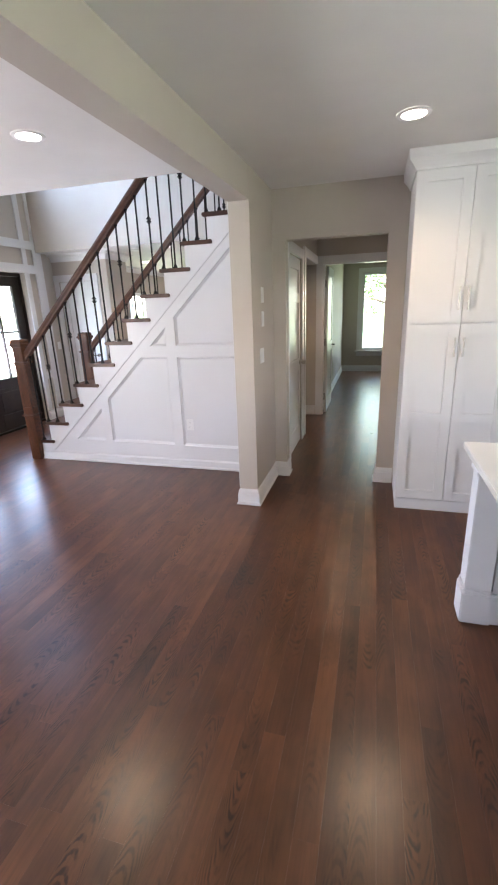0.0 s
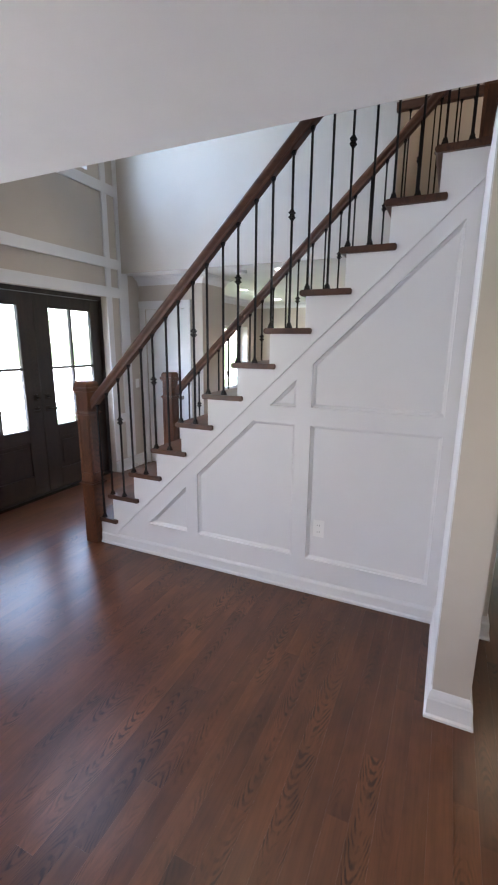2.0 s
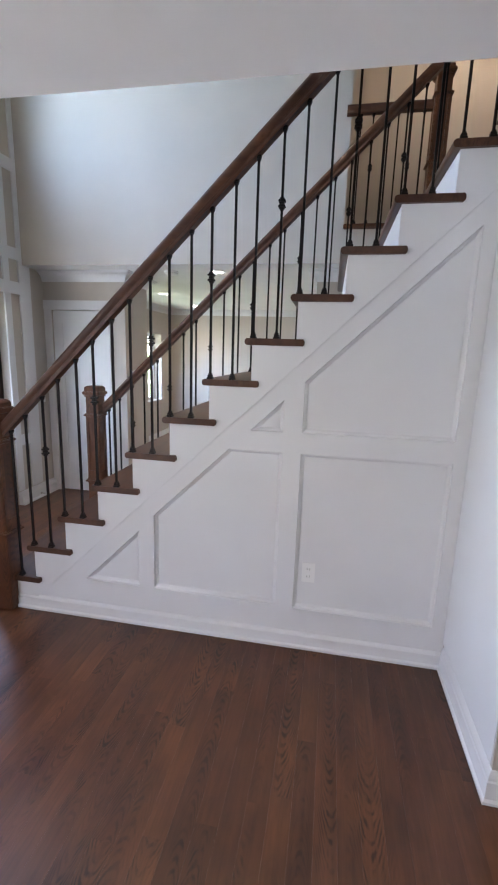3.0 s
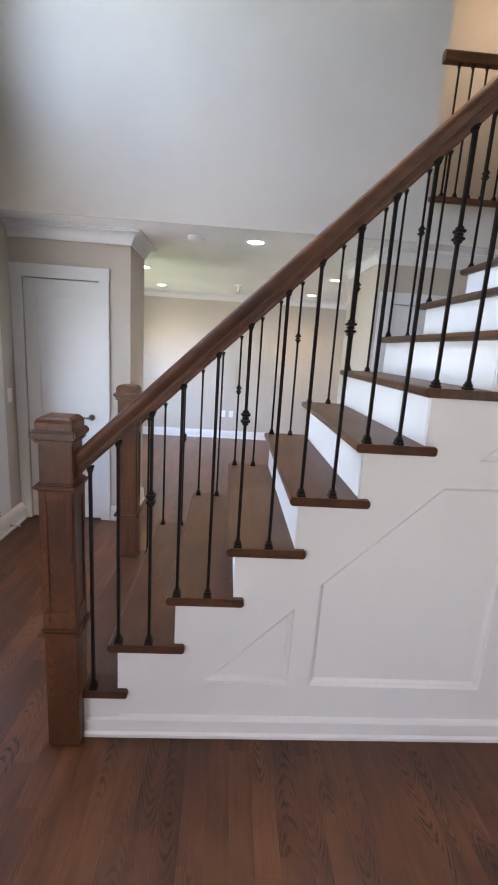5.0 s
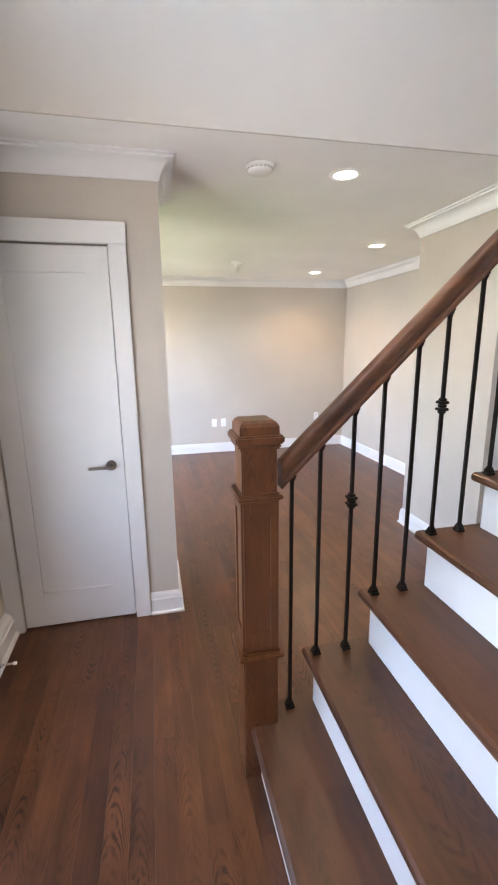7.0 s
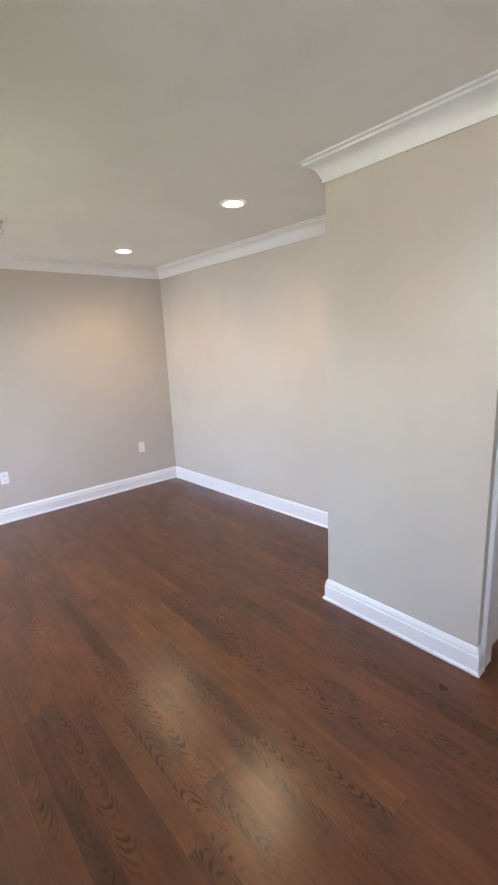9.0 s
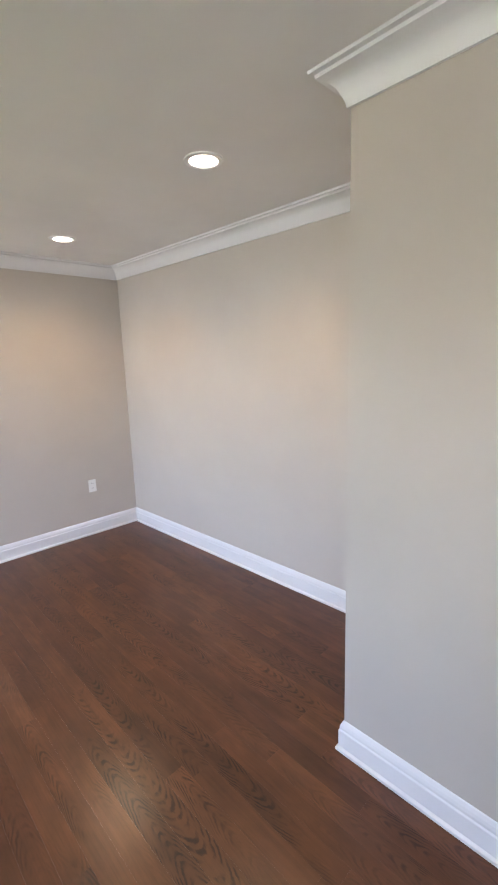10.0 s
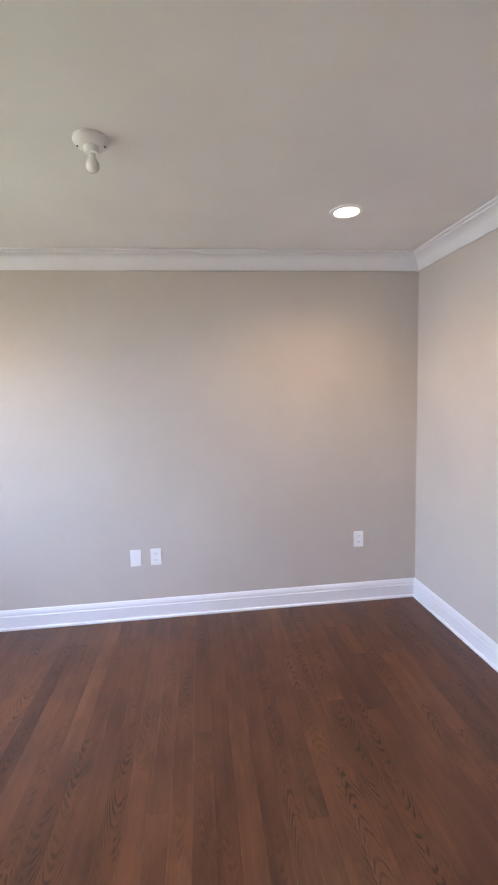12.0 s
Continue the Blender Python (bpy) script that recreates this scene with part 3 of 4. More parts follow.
part("jamb", local(bedroom_door, ((2.937, 2.521, 0), (2.955, 2.639, 2.11)), ((3.812, 2.521, 0), (3.83, 2.639, 2.11)), ((2.955, 2.521, 2.092), (3.812, 2.639, 2.11))), M_TRIM, bedroom_door)
leaf = part("door_leaf", local(bedroom_door, ((2.957, 2.655, 0.01), (2.993, 2.76, 1.9686)), ((2.957, 3.33, 0.01), (2.993, 3.44, 2.086)), ((2.957, 2.76, 0.01), (2.993, 3.33, 0.22)), ((2.957, 2.76, 1.96), (2.993, 3.33, 2.086)), ((2.957, 2.76, 0.9), (2.993, 3.33, 1.03)), ((2.967, 2.76, 0.22), (2.983, 3.33, 0.9)), ((2.967, 2.76, 1.03), (2.983, 3.33, 1.96)), bevel=0.0015), M_TRIM, bedroom_door)
bm = bmesh.new()
cyl_into(bm, (0.080, 0.74, 0.96), 0.011, 0.05, 0, 14)
box_into(bm, (0.100, 0.64, 0.952), (0.112, 0.75, 0.968), 0.004)
part("lever_handle", bm, M_DARKMETAL, leaf, "", True)
for z in (0.25, 1.05, 1.85):
    bm = bmesh.new()
    cyl_into(bm, (0.022, 0.018, z), 0.007, 0.10, 2, 12)
    part("hinge", bm, M_DARKMETAL, bedroom_door, "", True)

# ---- windows ----


def window_thing(name, axis, d0, d1, u0, u1, z0, z1, face, out, label, bars=0, cased_round=True):
    w = thing(name, ((d0 + d1) / 2, (u0 + u1) / 2, z0) if axis == 0 else ((u0 + u1) / 2, (d0 + d1) / 2, z0), label, "window", "", "structure")
    put = (lambda a, c, p, q, r, t: ((a, p, r), (c, q, t))) if axis == 0 else (lambda a, c, p, q, r, t: ((p, a, r), (q, c, t)))
    m = (d0 + d1) / 2
    f = 0.05
    part("window_frame", local(w, put(m - 0.03, m + 0.03, u0, u0 + f, z0, z1), put(m - 0.03, m + 0.03, u1 - f, u1, z0, z1), put(m - 0.03, m + 0.03, u0 + f, u1 - f, z0, z0 + f), put(m - 0.03, m + 0.03, u0 + f, u1 - f, z1 - f, z1)), M_TRIM, w)
    for n in range(bars):
        u = u0 + (n + 1) * (u1 - u0) / (bars + 1)
        part("mullion", local(w, put(m - 0.025, m + 0.025, u - 0.025, u + 0.025, z0 + f, z1 - f)), M_TRIM, w)
    g = part("pane", local(w, put(m - 0.003, m + 0.003, u0 + f, u1 - f, z0 + f, z1 - f)), M_GLASS, w)
    g.visible_shadow = False
    if not cased_round:
        return w
    a, c = sorted((face, face + out * 0.02))
    part("casing", local(w, put(a, c, u0 - 0.09, u0, z0, z1), put(a, c, u1, u1 + 0.09, z0, z1), put(a, c, u0 - 0.09, u1 + 0.09, z1 + 0.0005, z1 + 0.10), put(a, c, u0 - 0.09, u1 + 0.09, z0 - 0.13, z0 - 0.036), bevel=0.003), M_TRIM, w)
    a, c = sorted((m, face + out * 0.055))
    part("window_sill", local(w, put(a, c, u0 - 0.12, u1 + 0.12, z0 - 0.035, z0 - 0.002), bevel=0.004), M_TRIM, w)
    return w


window_thing("window_bedroom", 1, 7.10, 7.25, 3.33, 4.27, 0.50, 2.25, 7.10, -1, "white framed bedroom window with a deep sill")
window_thing("window_foyer", 0, -1.40, -1.34, -0.12, 1.46, 3.43, 4.95, -1.19, 1, "tall white framed window high over the front door", 1, False)
window_thing("window_living", 0, -1.40, -1.34, 3.2, 5.6, 0.75, 1.95, -1.19, 1, "wide white framed living room window", 2, False)
window_thing("window_dining", 0, -1.40, -1.34, -4.6, -2.4, 0.6, 2.1, -1.19, 1, "wide white framed dining window", 2, False)
window_thing("window_kitchen", 0, 6.29, 6.35, -5.6, -2.8, 0.95, 2.10, 6.2, -1, "white framed kitchen window", 1, False)

# ---- stair ----
RISE, RUN = 0.2133, 0.2226
STEPS = 12
SY0, SY1 = 0.0, 1.22


def tip(k):
    return 0.25 + RUN * (k - 1)


def tread_top(k):
    return 0.224 + RISE * (k - 1)


def riser_x(k):
    return tip(k) - 0.265


stair = thing("staircase", (0, 0.6, 0), "straight open-sided stair, dark oak treads, white risers and iron balusters", "staircase")
SO = Vector((0, 0.6, 0))


def at_stair(bm):
    bmesh.ops.translate(bm, verts=bm.verts, vec=-SO)
    return bm


for k in range(1, STEPS + 1):
    x1, z1 = tip(k), tread_top(k)
    x0 = x1 - 0.302
    t = 0.034
    nose = [(x0 + 0.012, z1 - t), (x0 + 0.003, z1 - t + 0.006), (x0, z1 - t / 2), (x0 + 0.003, z1 - 0.006), (x0 + 0.012, z1), (x1 - 0.008, z1), (x1 - 0.002, z1 - 0.006), (x1, z1 - t / 2), (x1 - 0.002, z1 - t + 0.006), (x1 - 0.008, z1 - t)]
    bm = bmesh.new()
    prism_into(bm, nose, 1, SY0, SY0 + 0.05)
    prism_into(bm, nose, 1, SY1 - 0.05, SY1)
    mid = [(u if u < x1 - 0.05 else min(u, riser_x(k + 1) + 0.012), z) for u, z in nose]
    prism_into(bm, mid, 1, SY0 + 0.05, SY1 - 0.05)
    part("tread", at_stair(bm), M_TREAD, stair)
    part("riser", at_stair(boxes(((riser_x(k), SY0 + 0.034, z1 - t - (RISE - t if k > 1 else 0.188)), (riser_x(k) + 0.018, SY1 - 0.034, z1 - t)))), M_TRIM, stair)

# panelled side of the stair


def stepped(x_end, z_floor):
    pts = [(x_end, z_floor)]
    ztop = tread_top(STEPS) - 0.034
    pts.append((x_end, ztop))
    for k in range(STEPS, 0, -1):
        pts.append((riser_x(k), tread_top(k) - 0.034))
        pts.append((riser_x(k), (tread_top(k - 1) - 0.034) if k > 1 else z_floor))
    return pts


def plate_with_recesses(outer, holes, y, depth):
    """A flat face at y with bevelled sunk panels."""
    bm = bmesh.new()

    def ring(pts, yy):
        vs = [bm.verts.new((u, yy, z)) for u, z in pts]
        return vs, [bm.edges.new((vs[n], vs[(n + 1) % len(vs)])) for n in range(len(vs))]

    edges = ring(outer, y)[1]
    rims = []
    for h in holes:
        vs, es = ring(h, y)
        rims.append((h, vs))
        edges += es
    bmesh.ops.triangle_fill(bm, use_beauty=True, use_dissolve=False, edges=edges)
    for h, vs in rims:
        inner = []
        for n in range(len(h)):
            a, p, c = Vector(h[n - 1]), Vector(h[n]), Vector(h[(n + 1) % len(h)])
            e0, e1 = (p - a).normalized(), (c - p).normalized()
            n0, n1 = Vector((-e0.y, e0.x)), Vector((-e1.y, e1.x))
            miter = (n0 + n1) / (1 + n0.dot(n1))
            # a steep fillet, then a sloping cove down to the panel
            inner.append([bm.verts.new((p.x + miter.x * w, y + depth * d, p.y + miter.y * w)) for w, d in ((0.003, 0.5), (0.010, 0.62), (0.020, 1.0))])
        for n in range(len(h)):
            k = (n + 1) % len(h)
            for a, c, e, g in zip([vs[n]] + inner[n], [vs[k]] + inner[k], inner[k], inner[n]):
                bm.faces.new((a, c, e, g))
        bm.faces.new([q[-1] for q in inner])
    return bm


PANELS = [
    [(0.545, 0.245), (0.90, 0.245), (0.90, 0.600)],
    [(0.993, 0.245), (1.720, 0.240), (1.720, 1.133), (1.432, 1.133), (0.993, 0.705)],
    [(1.545, 1.240), (1.720, 1.240), (1.720, 1.411)],
    [(1.820, 0.235), (2.572, 0.230), (2.572, 1.135), (1.820, 1.133)],
    [(1.820, 1.243), (2.570, 1.243), (2.570, 2.235), (1.820, 1.507)],
]
side = tagged(part("wall_stair_side", plate_with_recesses([(2.64, 0.0)] + stepped(2.64, 0.0)[1:], PANELS, 0.030, 0.026), M_TRIM), "white panelled stair side with sunk shaker panels", "panelled wall", "", "structure")
# skirt board standing slightly proud above a fine shadow line
low = lambda x: 0.071 + 0.957 * (x - 0.194)
skirt = [(0.13, 0.012)] + [(0.194, low(0.194)), (2.64, low(2.64))] + stepped(2.64, 0.012)[1:]
bm = bmesh.new()
vs = [bm.verts.new((u, 0.0190, z)) for u, z in skirt]
es = [bm.edges.new((vs[n], vs[(n + 1) % len(vs)])) for n in range(len(vs))]
bmesh.ops.triangle_fill(bm, use_beauty=True, use_dissolve=False, edges=es)
vb = [bm.verts.new((u, 0.0305, z)) for u, z in skirt]
for n in range(len(vs)):
    k = (n + 1) % len(vs)
    bm.faces.new((vs[n], vs[k], vb[k], vb[n]))
part("skirt_board", bm, M_TRIM, side)
bm = bmesh.new()
outline = [(2.64, 0.0)] + stepped(2.64, 0.0)[1:]
vs = [bm.verts.new((u, 1.188, z)) for u, z in outline]
es = [bm.edges.new((vs[n], vs[(n + 1) % len(vs)])) for n in range(len(vs))]
bmesh.ops.triangle_fill(bm, use_beauty=True, use_dissolve=False, edges=es)
for f in list(bm.faces):
    bm.faces.new([bm.verts.new((v.co.x, 1.17, v.co.z)) for v in f.verts])
structure("wall_stair_rear", bm, M_TRIM, "white plain side of the stair toward the living room", "panelled wall")
STAIR_BASE = [(0.0, 0.002), (0.030, 0.002), (0.030, 0.016), (0.020, 0.024), (0.020, 0.078), (0.014, 0.085), (0.0, 0.092)]
structure("baseboard", swept(STAIR_BASE, [(0.075, 0.030), (2.64, 0.030)]), M_TRIM, "white baseboard under the stair panelling", "baseboard")

# newel posts


def newel(x, y, z, height, group=True):
    n = tagged(new("newel_post"), "square stained oak newel post with stepped cap", "newel post", "stair newel posts")
    n.location = (x, y, z)
    b = 0.0565
    s = height / 1.345
    part("shaft", boxes(((-b, -b, 0.002), (b, b, 1.27 * s)), bevel=0.004), M_NEWEL, n)
    part("plinth", boxes(((-b - 0.004, -b - 0.004, 0.004), (b + 0.004, b + 0.004, 0.504 * s)), bevel=0.004), M_NEWEL, n)
    ring = bmesh.new()
    for r, z0, z1 in ((b + 0.010, 0.500, 0.510), (b + 0.021, 0.510, 0.526), (b + 0.010, 0.526, 0.540)):
        box_into(ring, (-r, -r, z0 * s), (r, r, z1 * s), 0.004)
    part("base_molding", ring, M_NEWEL, n)
    ring = bmesh.new()
    for r, z0, z1 in ((b + 0.007, 1.078, 1.090), (b + 0.017, 1.090, 1.104), (b + 0.009, 1.104, 1.112)):
        box_into(ring, (-r, -r, z0 * s), (r, r, z1 * s), 0.004)
    part("neck_molding", ring, M_NEWEL, n)
    for dx, dy in ((1, 0), (-1, 0), (0, 1), (0, -1)):
        bm = bmesh.new()
        w, p = 0.022, b + 0.006
        for u0, u1, z0, z1 in ((-b + 0.001, -b + 0.001 + w, 0.535, 1.082), (b - 0.001 - w, b - 0.001, 0.535, 1.082), (-b + 0.001 + w, b - 0.001 - w, 0.535, 0.610), (-b + 0.001 + w, b - 0.001 - w, 1.047, 1.082)):
            a, c = sorted((b - 0.002, p))
            lo, hi = ((a, u0), (c, u1)) if dx else ((u0, a), (u1, c))
            if dx < 0:
                lo, hi = (-c, u0), (-a, u1)
            if dy < 0:
                lo, hi = (u0, -c), (u1, -a)
            box_into(bm, (*lo, z0 * s), (*hi, z1 * s), 0.0015)
        part("panel_frame", bm, M_NEWEL, n)
    for name, r, z0, z1 in (("cap_molding", b + 0.012, 1.255, 1.272), ("cap_plate", b + 0.020, 1.272, 1.300)):
        part(name, boxes(((-r, -r, z0 * s), (r, r, z1 * s)), bevel=0.006), M_NEWEL, n)
    cap = bmesh.new()
    levels = [(b + 0.006, 1.300), (b + 0.006, 1.326), (b, 1.337), (b - 0.010, 1.345)]
    loops = [[cap.verts.new((sx * r, sy * r, z * s)) for sx, sy in ((-1, -1), (1, -1), (1, 1), (-1, 1))] for r, z in levels]
    cap.faces.new(loops[-1])
    for lo, hi in zip(loops, loops[1:]):
        for q in range(4):
            k = (q + 1) % 4
            cap.faces.new((lo[q], lo[k], hi[k], hi[q]))
    part("cap_block", cap, M_NEWEL, n)
    return n


newel(0.012, 0.018, 0.0, 1.332)
newel(-0.012, 1.18, 0.0, 1.335)

# handrails
RAIL = [(-0.026, -0.032), (0.026, -0.032), (0.027, -0.022), (0.024, -0.016), (0.024, -0.008), (0.029, 0.004), (0.031, 0.016), (0.028, 0.027), (0.020, 0.034), (0.008, 0.037), (-0.008, 0.037), (-0.020, 0.034), (-0.028, 0.027), (-0.031, 0.016), (-0.029, 0.004), (-0.024, -0.008), (-0.024, -0.016), (-0.027, -0.022)]


NEAR_Y, FAR_Y = 0.018, 1.18


def rail_z(x, y=NEAR_Y):
    return (1.090 if y < 0.5 else 1.076) + 0.972 * x


def rail_bar(a, c, profile=RAIL):
    """The rail profile between two points, its ends upright."""
    bm = bmesh.new()
    a, c = Vector(a), Vector(c)
    d = (c - a).normalized()
    flat = Vector((d.x, d.y, 0)).normalized()
    across = Vector((flat.y, -flat.x, 0))
    stretch = 1.0 / max(0.2, flat.dot(d))
    rows = [[bm.verts.new(p + across * u + Vector((0, 0, w * stretch))) for u, w in profile] for p in (a, c)]
    for n in range(len(profile)):
        k = (n + 1) % len(profile)
        bm.faces.new((rows[0][n], rows[0][k], rows[1][k], rows[1][n]))
    bm.faces.new(rows[0])
    bm.faces.new(rows[1][::-1])
    return bm


for y in (NEAR_Y, FAR_Y):
    rail = tagged(new("handrail"), "stained oak handrail sloping with the stair", "handrail", "stair handrails")
    rail.location = (0.070, y, rail_z(0.070, y))
    rise = rail_z(2.90, y) - rail_z(0.070, y)
    part("grip", rail_bar((0, 0, 0), (2.83, 0, rise), [p for p in RAIL if p[1] > -0.01]), M_RAIL, rail, "", True)
    part("base_strip", rail_bar((0, 0, 0), (2.83, 0, rise), [(-0.026, -0.032), (0.026, -0.032), (0.027, -0.022), (0.024, -0.016), (0.024, -0.0085), (-0.024, -0.0085), (-0.024, -0.016), (-0.027, -0.022)]), M_RAIL, rail)

# iron balusters
B = 0.0056


def baluster_mesh(length, knuckles):
    bm = boxes(((-B, -B, 0.0), (B, B, length)))
    return mesh_of("baluster", bm, M_IRON)


bm = bmesh.new()
for r, z0, z1 in ((0.0155, 0.0, 0.010), (0.0125, 0.010, 0.022), (0.0095, 0.022, 0.030)):
    box_into(bm, (-r, -r, z0), (r, r, z1), 0.0015)
SHOE = mesh_of("shoe", bm, M_IRON)
bm = bmesh.new()
for z0, r in ((-0.022, 0.011), (-0.012, 0.017), (0.0, 0.012), (0.012, 0.017), (0.022, 0.011)):
    box_into(bm, (-r, -r, z0 - 0.005), (r, r, z0 + 0.005), 0.0025)
KNUCKLE = mesh_of("knuckle", bm, M_IRON)


def baluster(x, y, z, top, knuckle_z=None):
    b = tagged(new("baluster", baluster_mesh(top - z, knuckle_z)), "slim dark iron baluster" + (" with a double knuckle" if knuckle_z else ""), "baluster", "stair balusters")
    b.location = (x, y, z)
    s = new("shoe", SHOE)
    s.parent = b
    c = new("collar", SHOE)
    c.parent = b
    c.location = (0, 0, top - z)
    c.rotation_euler = (math.pi, 0, 0)
    c.scale = (0.8, 0.8, 0.8)
    if knuckle_z:
        q = new("knuckle", KNUCKLE)
        q.parent = b
        q.location = (0, 0, knuckle_z - z)
    return b


for y in (NEAR_Y, FAR_Y):
    count = 0
    for k in range(1, STEPS + 1):
        for x in ((0.112,) if k == 1 else (0.212 + RUN * (k - 2), 0.330 + RUN * (k - 2))):
            count += 1
            baluster(x, y, tread_top(k), rail_z(x, y) - 0.045, rail_z(x, y) - 0.37 if count % 3 == 0 else None)

# guard on the upper hall edge
UF = 2.745
tagged(part("floor_nosing", boxes(((1.965, 1.845, UF - 0.03), (2.93, 1.898, UF + 0.004)), bevel=0.006), M_RAIL), "dark oak nosing along the upper hall edge", "nosing", "", "structure")
tagged(part("guard_rail", rail_bar((1.935, 1.872, 3.61), (2.60, 1.872, 3.61)), M_RAIL, None, "", True), "level stained oak guard rail of the upper hall", "handrail", "stair handrails")
newel(2.66, 1.872, UF + 0.005, 1.12)
for n in range(6):
    x = 2.05 + n * 0.098
    baluster(x, 1.872, UF + 0.004, 3.575, 3.18 if n % 3 == 1 else None)
newel(2.98, NEAR_Y, UF, 1.12)
newel(2.98, FAR_Y, UF, 1.12)

# ---- ceiling fittings ----


def downlight(x, y, z):
    d = tagged(new("recessed_light"), "round white recessed ceiling light, switched on", "ceiling light", "recessed ceiling lights")
    d.location = (x, y, z)
    bm = bmesh.new()
    segs = 32
    rings = []
    for r, z in ((0.086, -0.0005), (0.084, -0.005), (0.066, -0.008), (0.060, -0.004)):
        rings.append([bm.verts.new((r * math.cos(2 * math.pi * n / segs), r * math.sin(2 * math.pi * n / segs), z)) for n in range(segs)])
    for a, c in zip(rings, rings[1:]):
        for n in range(segs):
            k = (n + 1) % segs
            bm.faces.new((a[n], a[k], c[k], c[n]))
    part("trim_ring", bm, M_PLATE, d, "", True)
    bm = bmesh.new()
    cyl_into(bm, (0, 0, -0.003), 0.061, 0.003, 2, 32)
    part("lens", bm, M_LENS, d, "glowing frosted lens")


for lx, ly in DOWNLIGHTS:
    downlight(lx, ly, CEIL if ly > 1.9 and lx < 2.6 else KCEIL)
# unseen fittings, added only to carry the extra foyer lamps
for lx, ly in ADDED_HIGH_LIGHTS:
    downlight(lx, ly, 5.3)

smoke = tagged(new("smoke_detector"), "round white smoke detector on the ceiling", "smoke detector")
smoke.location = (0.277, 2.238, CEIL)
bm = bmesh.new()
lathe_into(bm, (0, 0, 0), [(0.072, 0.0), (0.072, -0.012), (0.066, -0.014), (0.064, -0.026), (0.056, -0.033), (0.02, -0.035)], 32)
part("housing", bm, M_PLATE, smoke, "", True)
bm = bmesh.new()
for n in range(18):
    a = 2 * math.pi * n / 18
    bm2 = Matrix.Translation((0.0645 * math.cos(a), 0.0645 * math.sin(a), -0.020)) @ Matrix.Rotation(a, 4, "Z")
    bmesh.ops.create_cube(bm, size=1.0, matrix=bm2 @ Matrix.Diagonal((0.003, 0.015, 0.006, 1)))
part("vent_slots", bm, M_VENT, smoke)

socket = tagged(new("lamp_holder"), "white porcelain ceiling lamp holder with an unlit bulb", "lamp holder")
socket.location = (0.665, 4.835, CEIL)
bm = bmesh.new()
lathe_into(bm, (0, 0, 0), [(0.062, 0.0), (0.062, -0.010), (0.050, -0.024), (0.028, -0.028), (0.024, -0.048), (0.018, -0.050)], 28)
part("base", bm, M_PLATE, socket, "", True)
bm = bmesh.new()
cyl_into(bm, (0.045, 0.0, -0.019), 0.006, 0.012, 2, 10)
cyl_into(bm, (-0.045, 0.0, -0.019), 0.006, 0.012, 2, 10)
part("screw", bm, M_DARKMETAL, socket)
bm = bmesh.new()
lathe_into(bm, (0, 0, 0), [(0.0125, -0.048), (0.0125, -0.060), (0.017, -0.070), (0.0225, -0.082), (0.0235, -0.092), (0.020, -0.103), (0.011, -0.110), (0.003, -0.112)], 24)
part("bulb", bm, M_BULB, socket, "frosted bulb, unlit", True)

# ---- wall plates ----


def plate(name, face, at, along, out, label, category, w=0.072, h=0.116, kind="outlet", group=""):
    """A wall plate: along and out are unit vectors in plan."""
    p = tagged(new(name), label, category, group)
    p.matrix_world = Matrix(((along[0], out[0], 0, at[0]), (along[1], out[1], 0, at[1]), (0, 0, 1, at[2]), (0, 0, 0, 1)))
    part("cover", boxes(((-w / 2, 0.0, -h / 2), (w / 2, 0.006, h / 2)), bevel=0.002), M_PLATE, p)
    if kind == "outlet":
        for z in (-0.022, 0.022):
            part("receptacle", boxes(((-0.017, 0.006, z - 0.014), (0.017, 0.008, z + 0.014)), bevel=0.001), M_PLATE, p)
            part("slot", boxes(((-0.008, 0.008, z - 0.005), (-0.006, 0.0085, z + 0.007)), ((0.006, 0.008, z - 0.005), (0.008, 0.0085, z + 0.007))), M_SLOT, p)
    elif kind == "switch":
        n = max(1, round(w / 0.06))
        for k in range(n):
            u = (k - (n - 1) / 2) * 0.046
            part("rocker", boxes(((u - 0.016, 0.006, -0.033), (u + 0.016, 0.010, 0.033)), bevel=0.002), M_PLATE, p)
    return p


plate("outlet", 0, (2.110, 6.075, 0.466), (-1, 0), (0, -1), "white duplex outlet on the greige wall", "outlet", group="wall outlets")
plate("outlet", 0, (0.668, 6.075, 0.438), (-1, 0), (0, -1), "white duplex outlet on the greige wall", "outlet", group="wall outlets")
plate("data_plate", 0, (0.532, 6.075, 0.438), (-1, 0), (0, -1), "blank white data plate beside an outlet", "wall plate", kind="blank")
plate("outlet", 0, (1.897, 0.052, 0.455), (-1, 0), (0, -1), "white duplex outlet set in the stair panelling", "outlet", group="wall outlets")
plate("light_switch", 0, (2.79, -0.40, 1.655), (0, -1), (1, 0), "white rocker switch on the wall end", "light switch", 0.072, 0.116, "switch", "kitchen switches")
plate("light_switch", 0, (2.79, -0.40, 1.475), (0, -1), (1, 0), "white rocker switch on the wall end", "light switch", 0.072, 0.116, "switch", "kitchen switches")
plate("light_switch", 0, (2.79, -0.45, 1.195), (0, -1), (1, 0), "white double rocker switch on the wall end", "light switch", 0.118, 0.116, "switch", "kitchen switches")
plate("light_switch", 0, (-1.19, 2.12, 1.10), (0, 1), (1, 0), "white rocker switch between the front wall trim boards", "light switch", 0.072, 0.116, "switch")
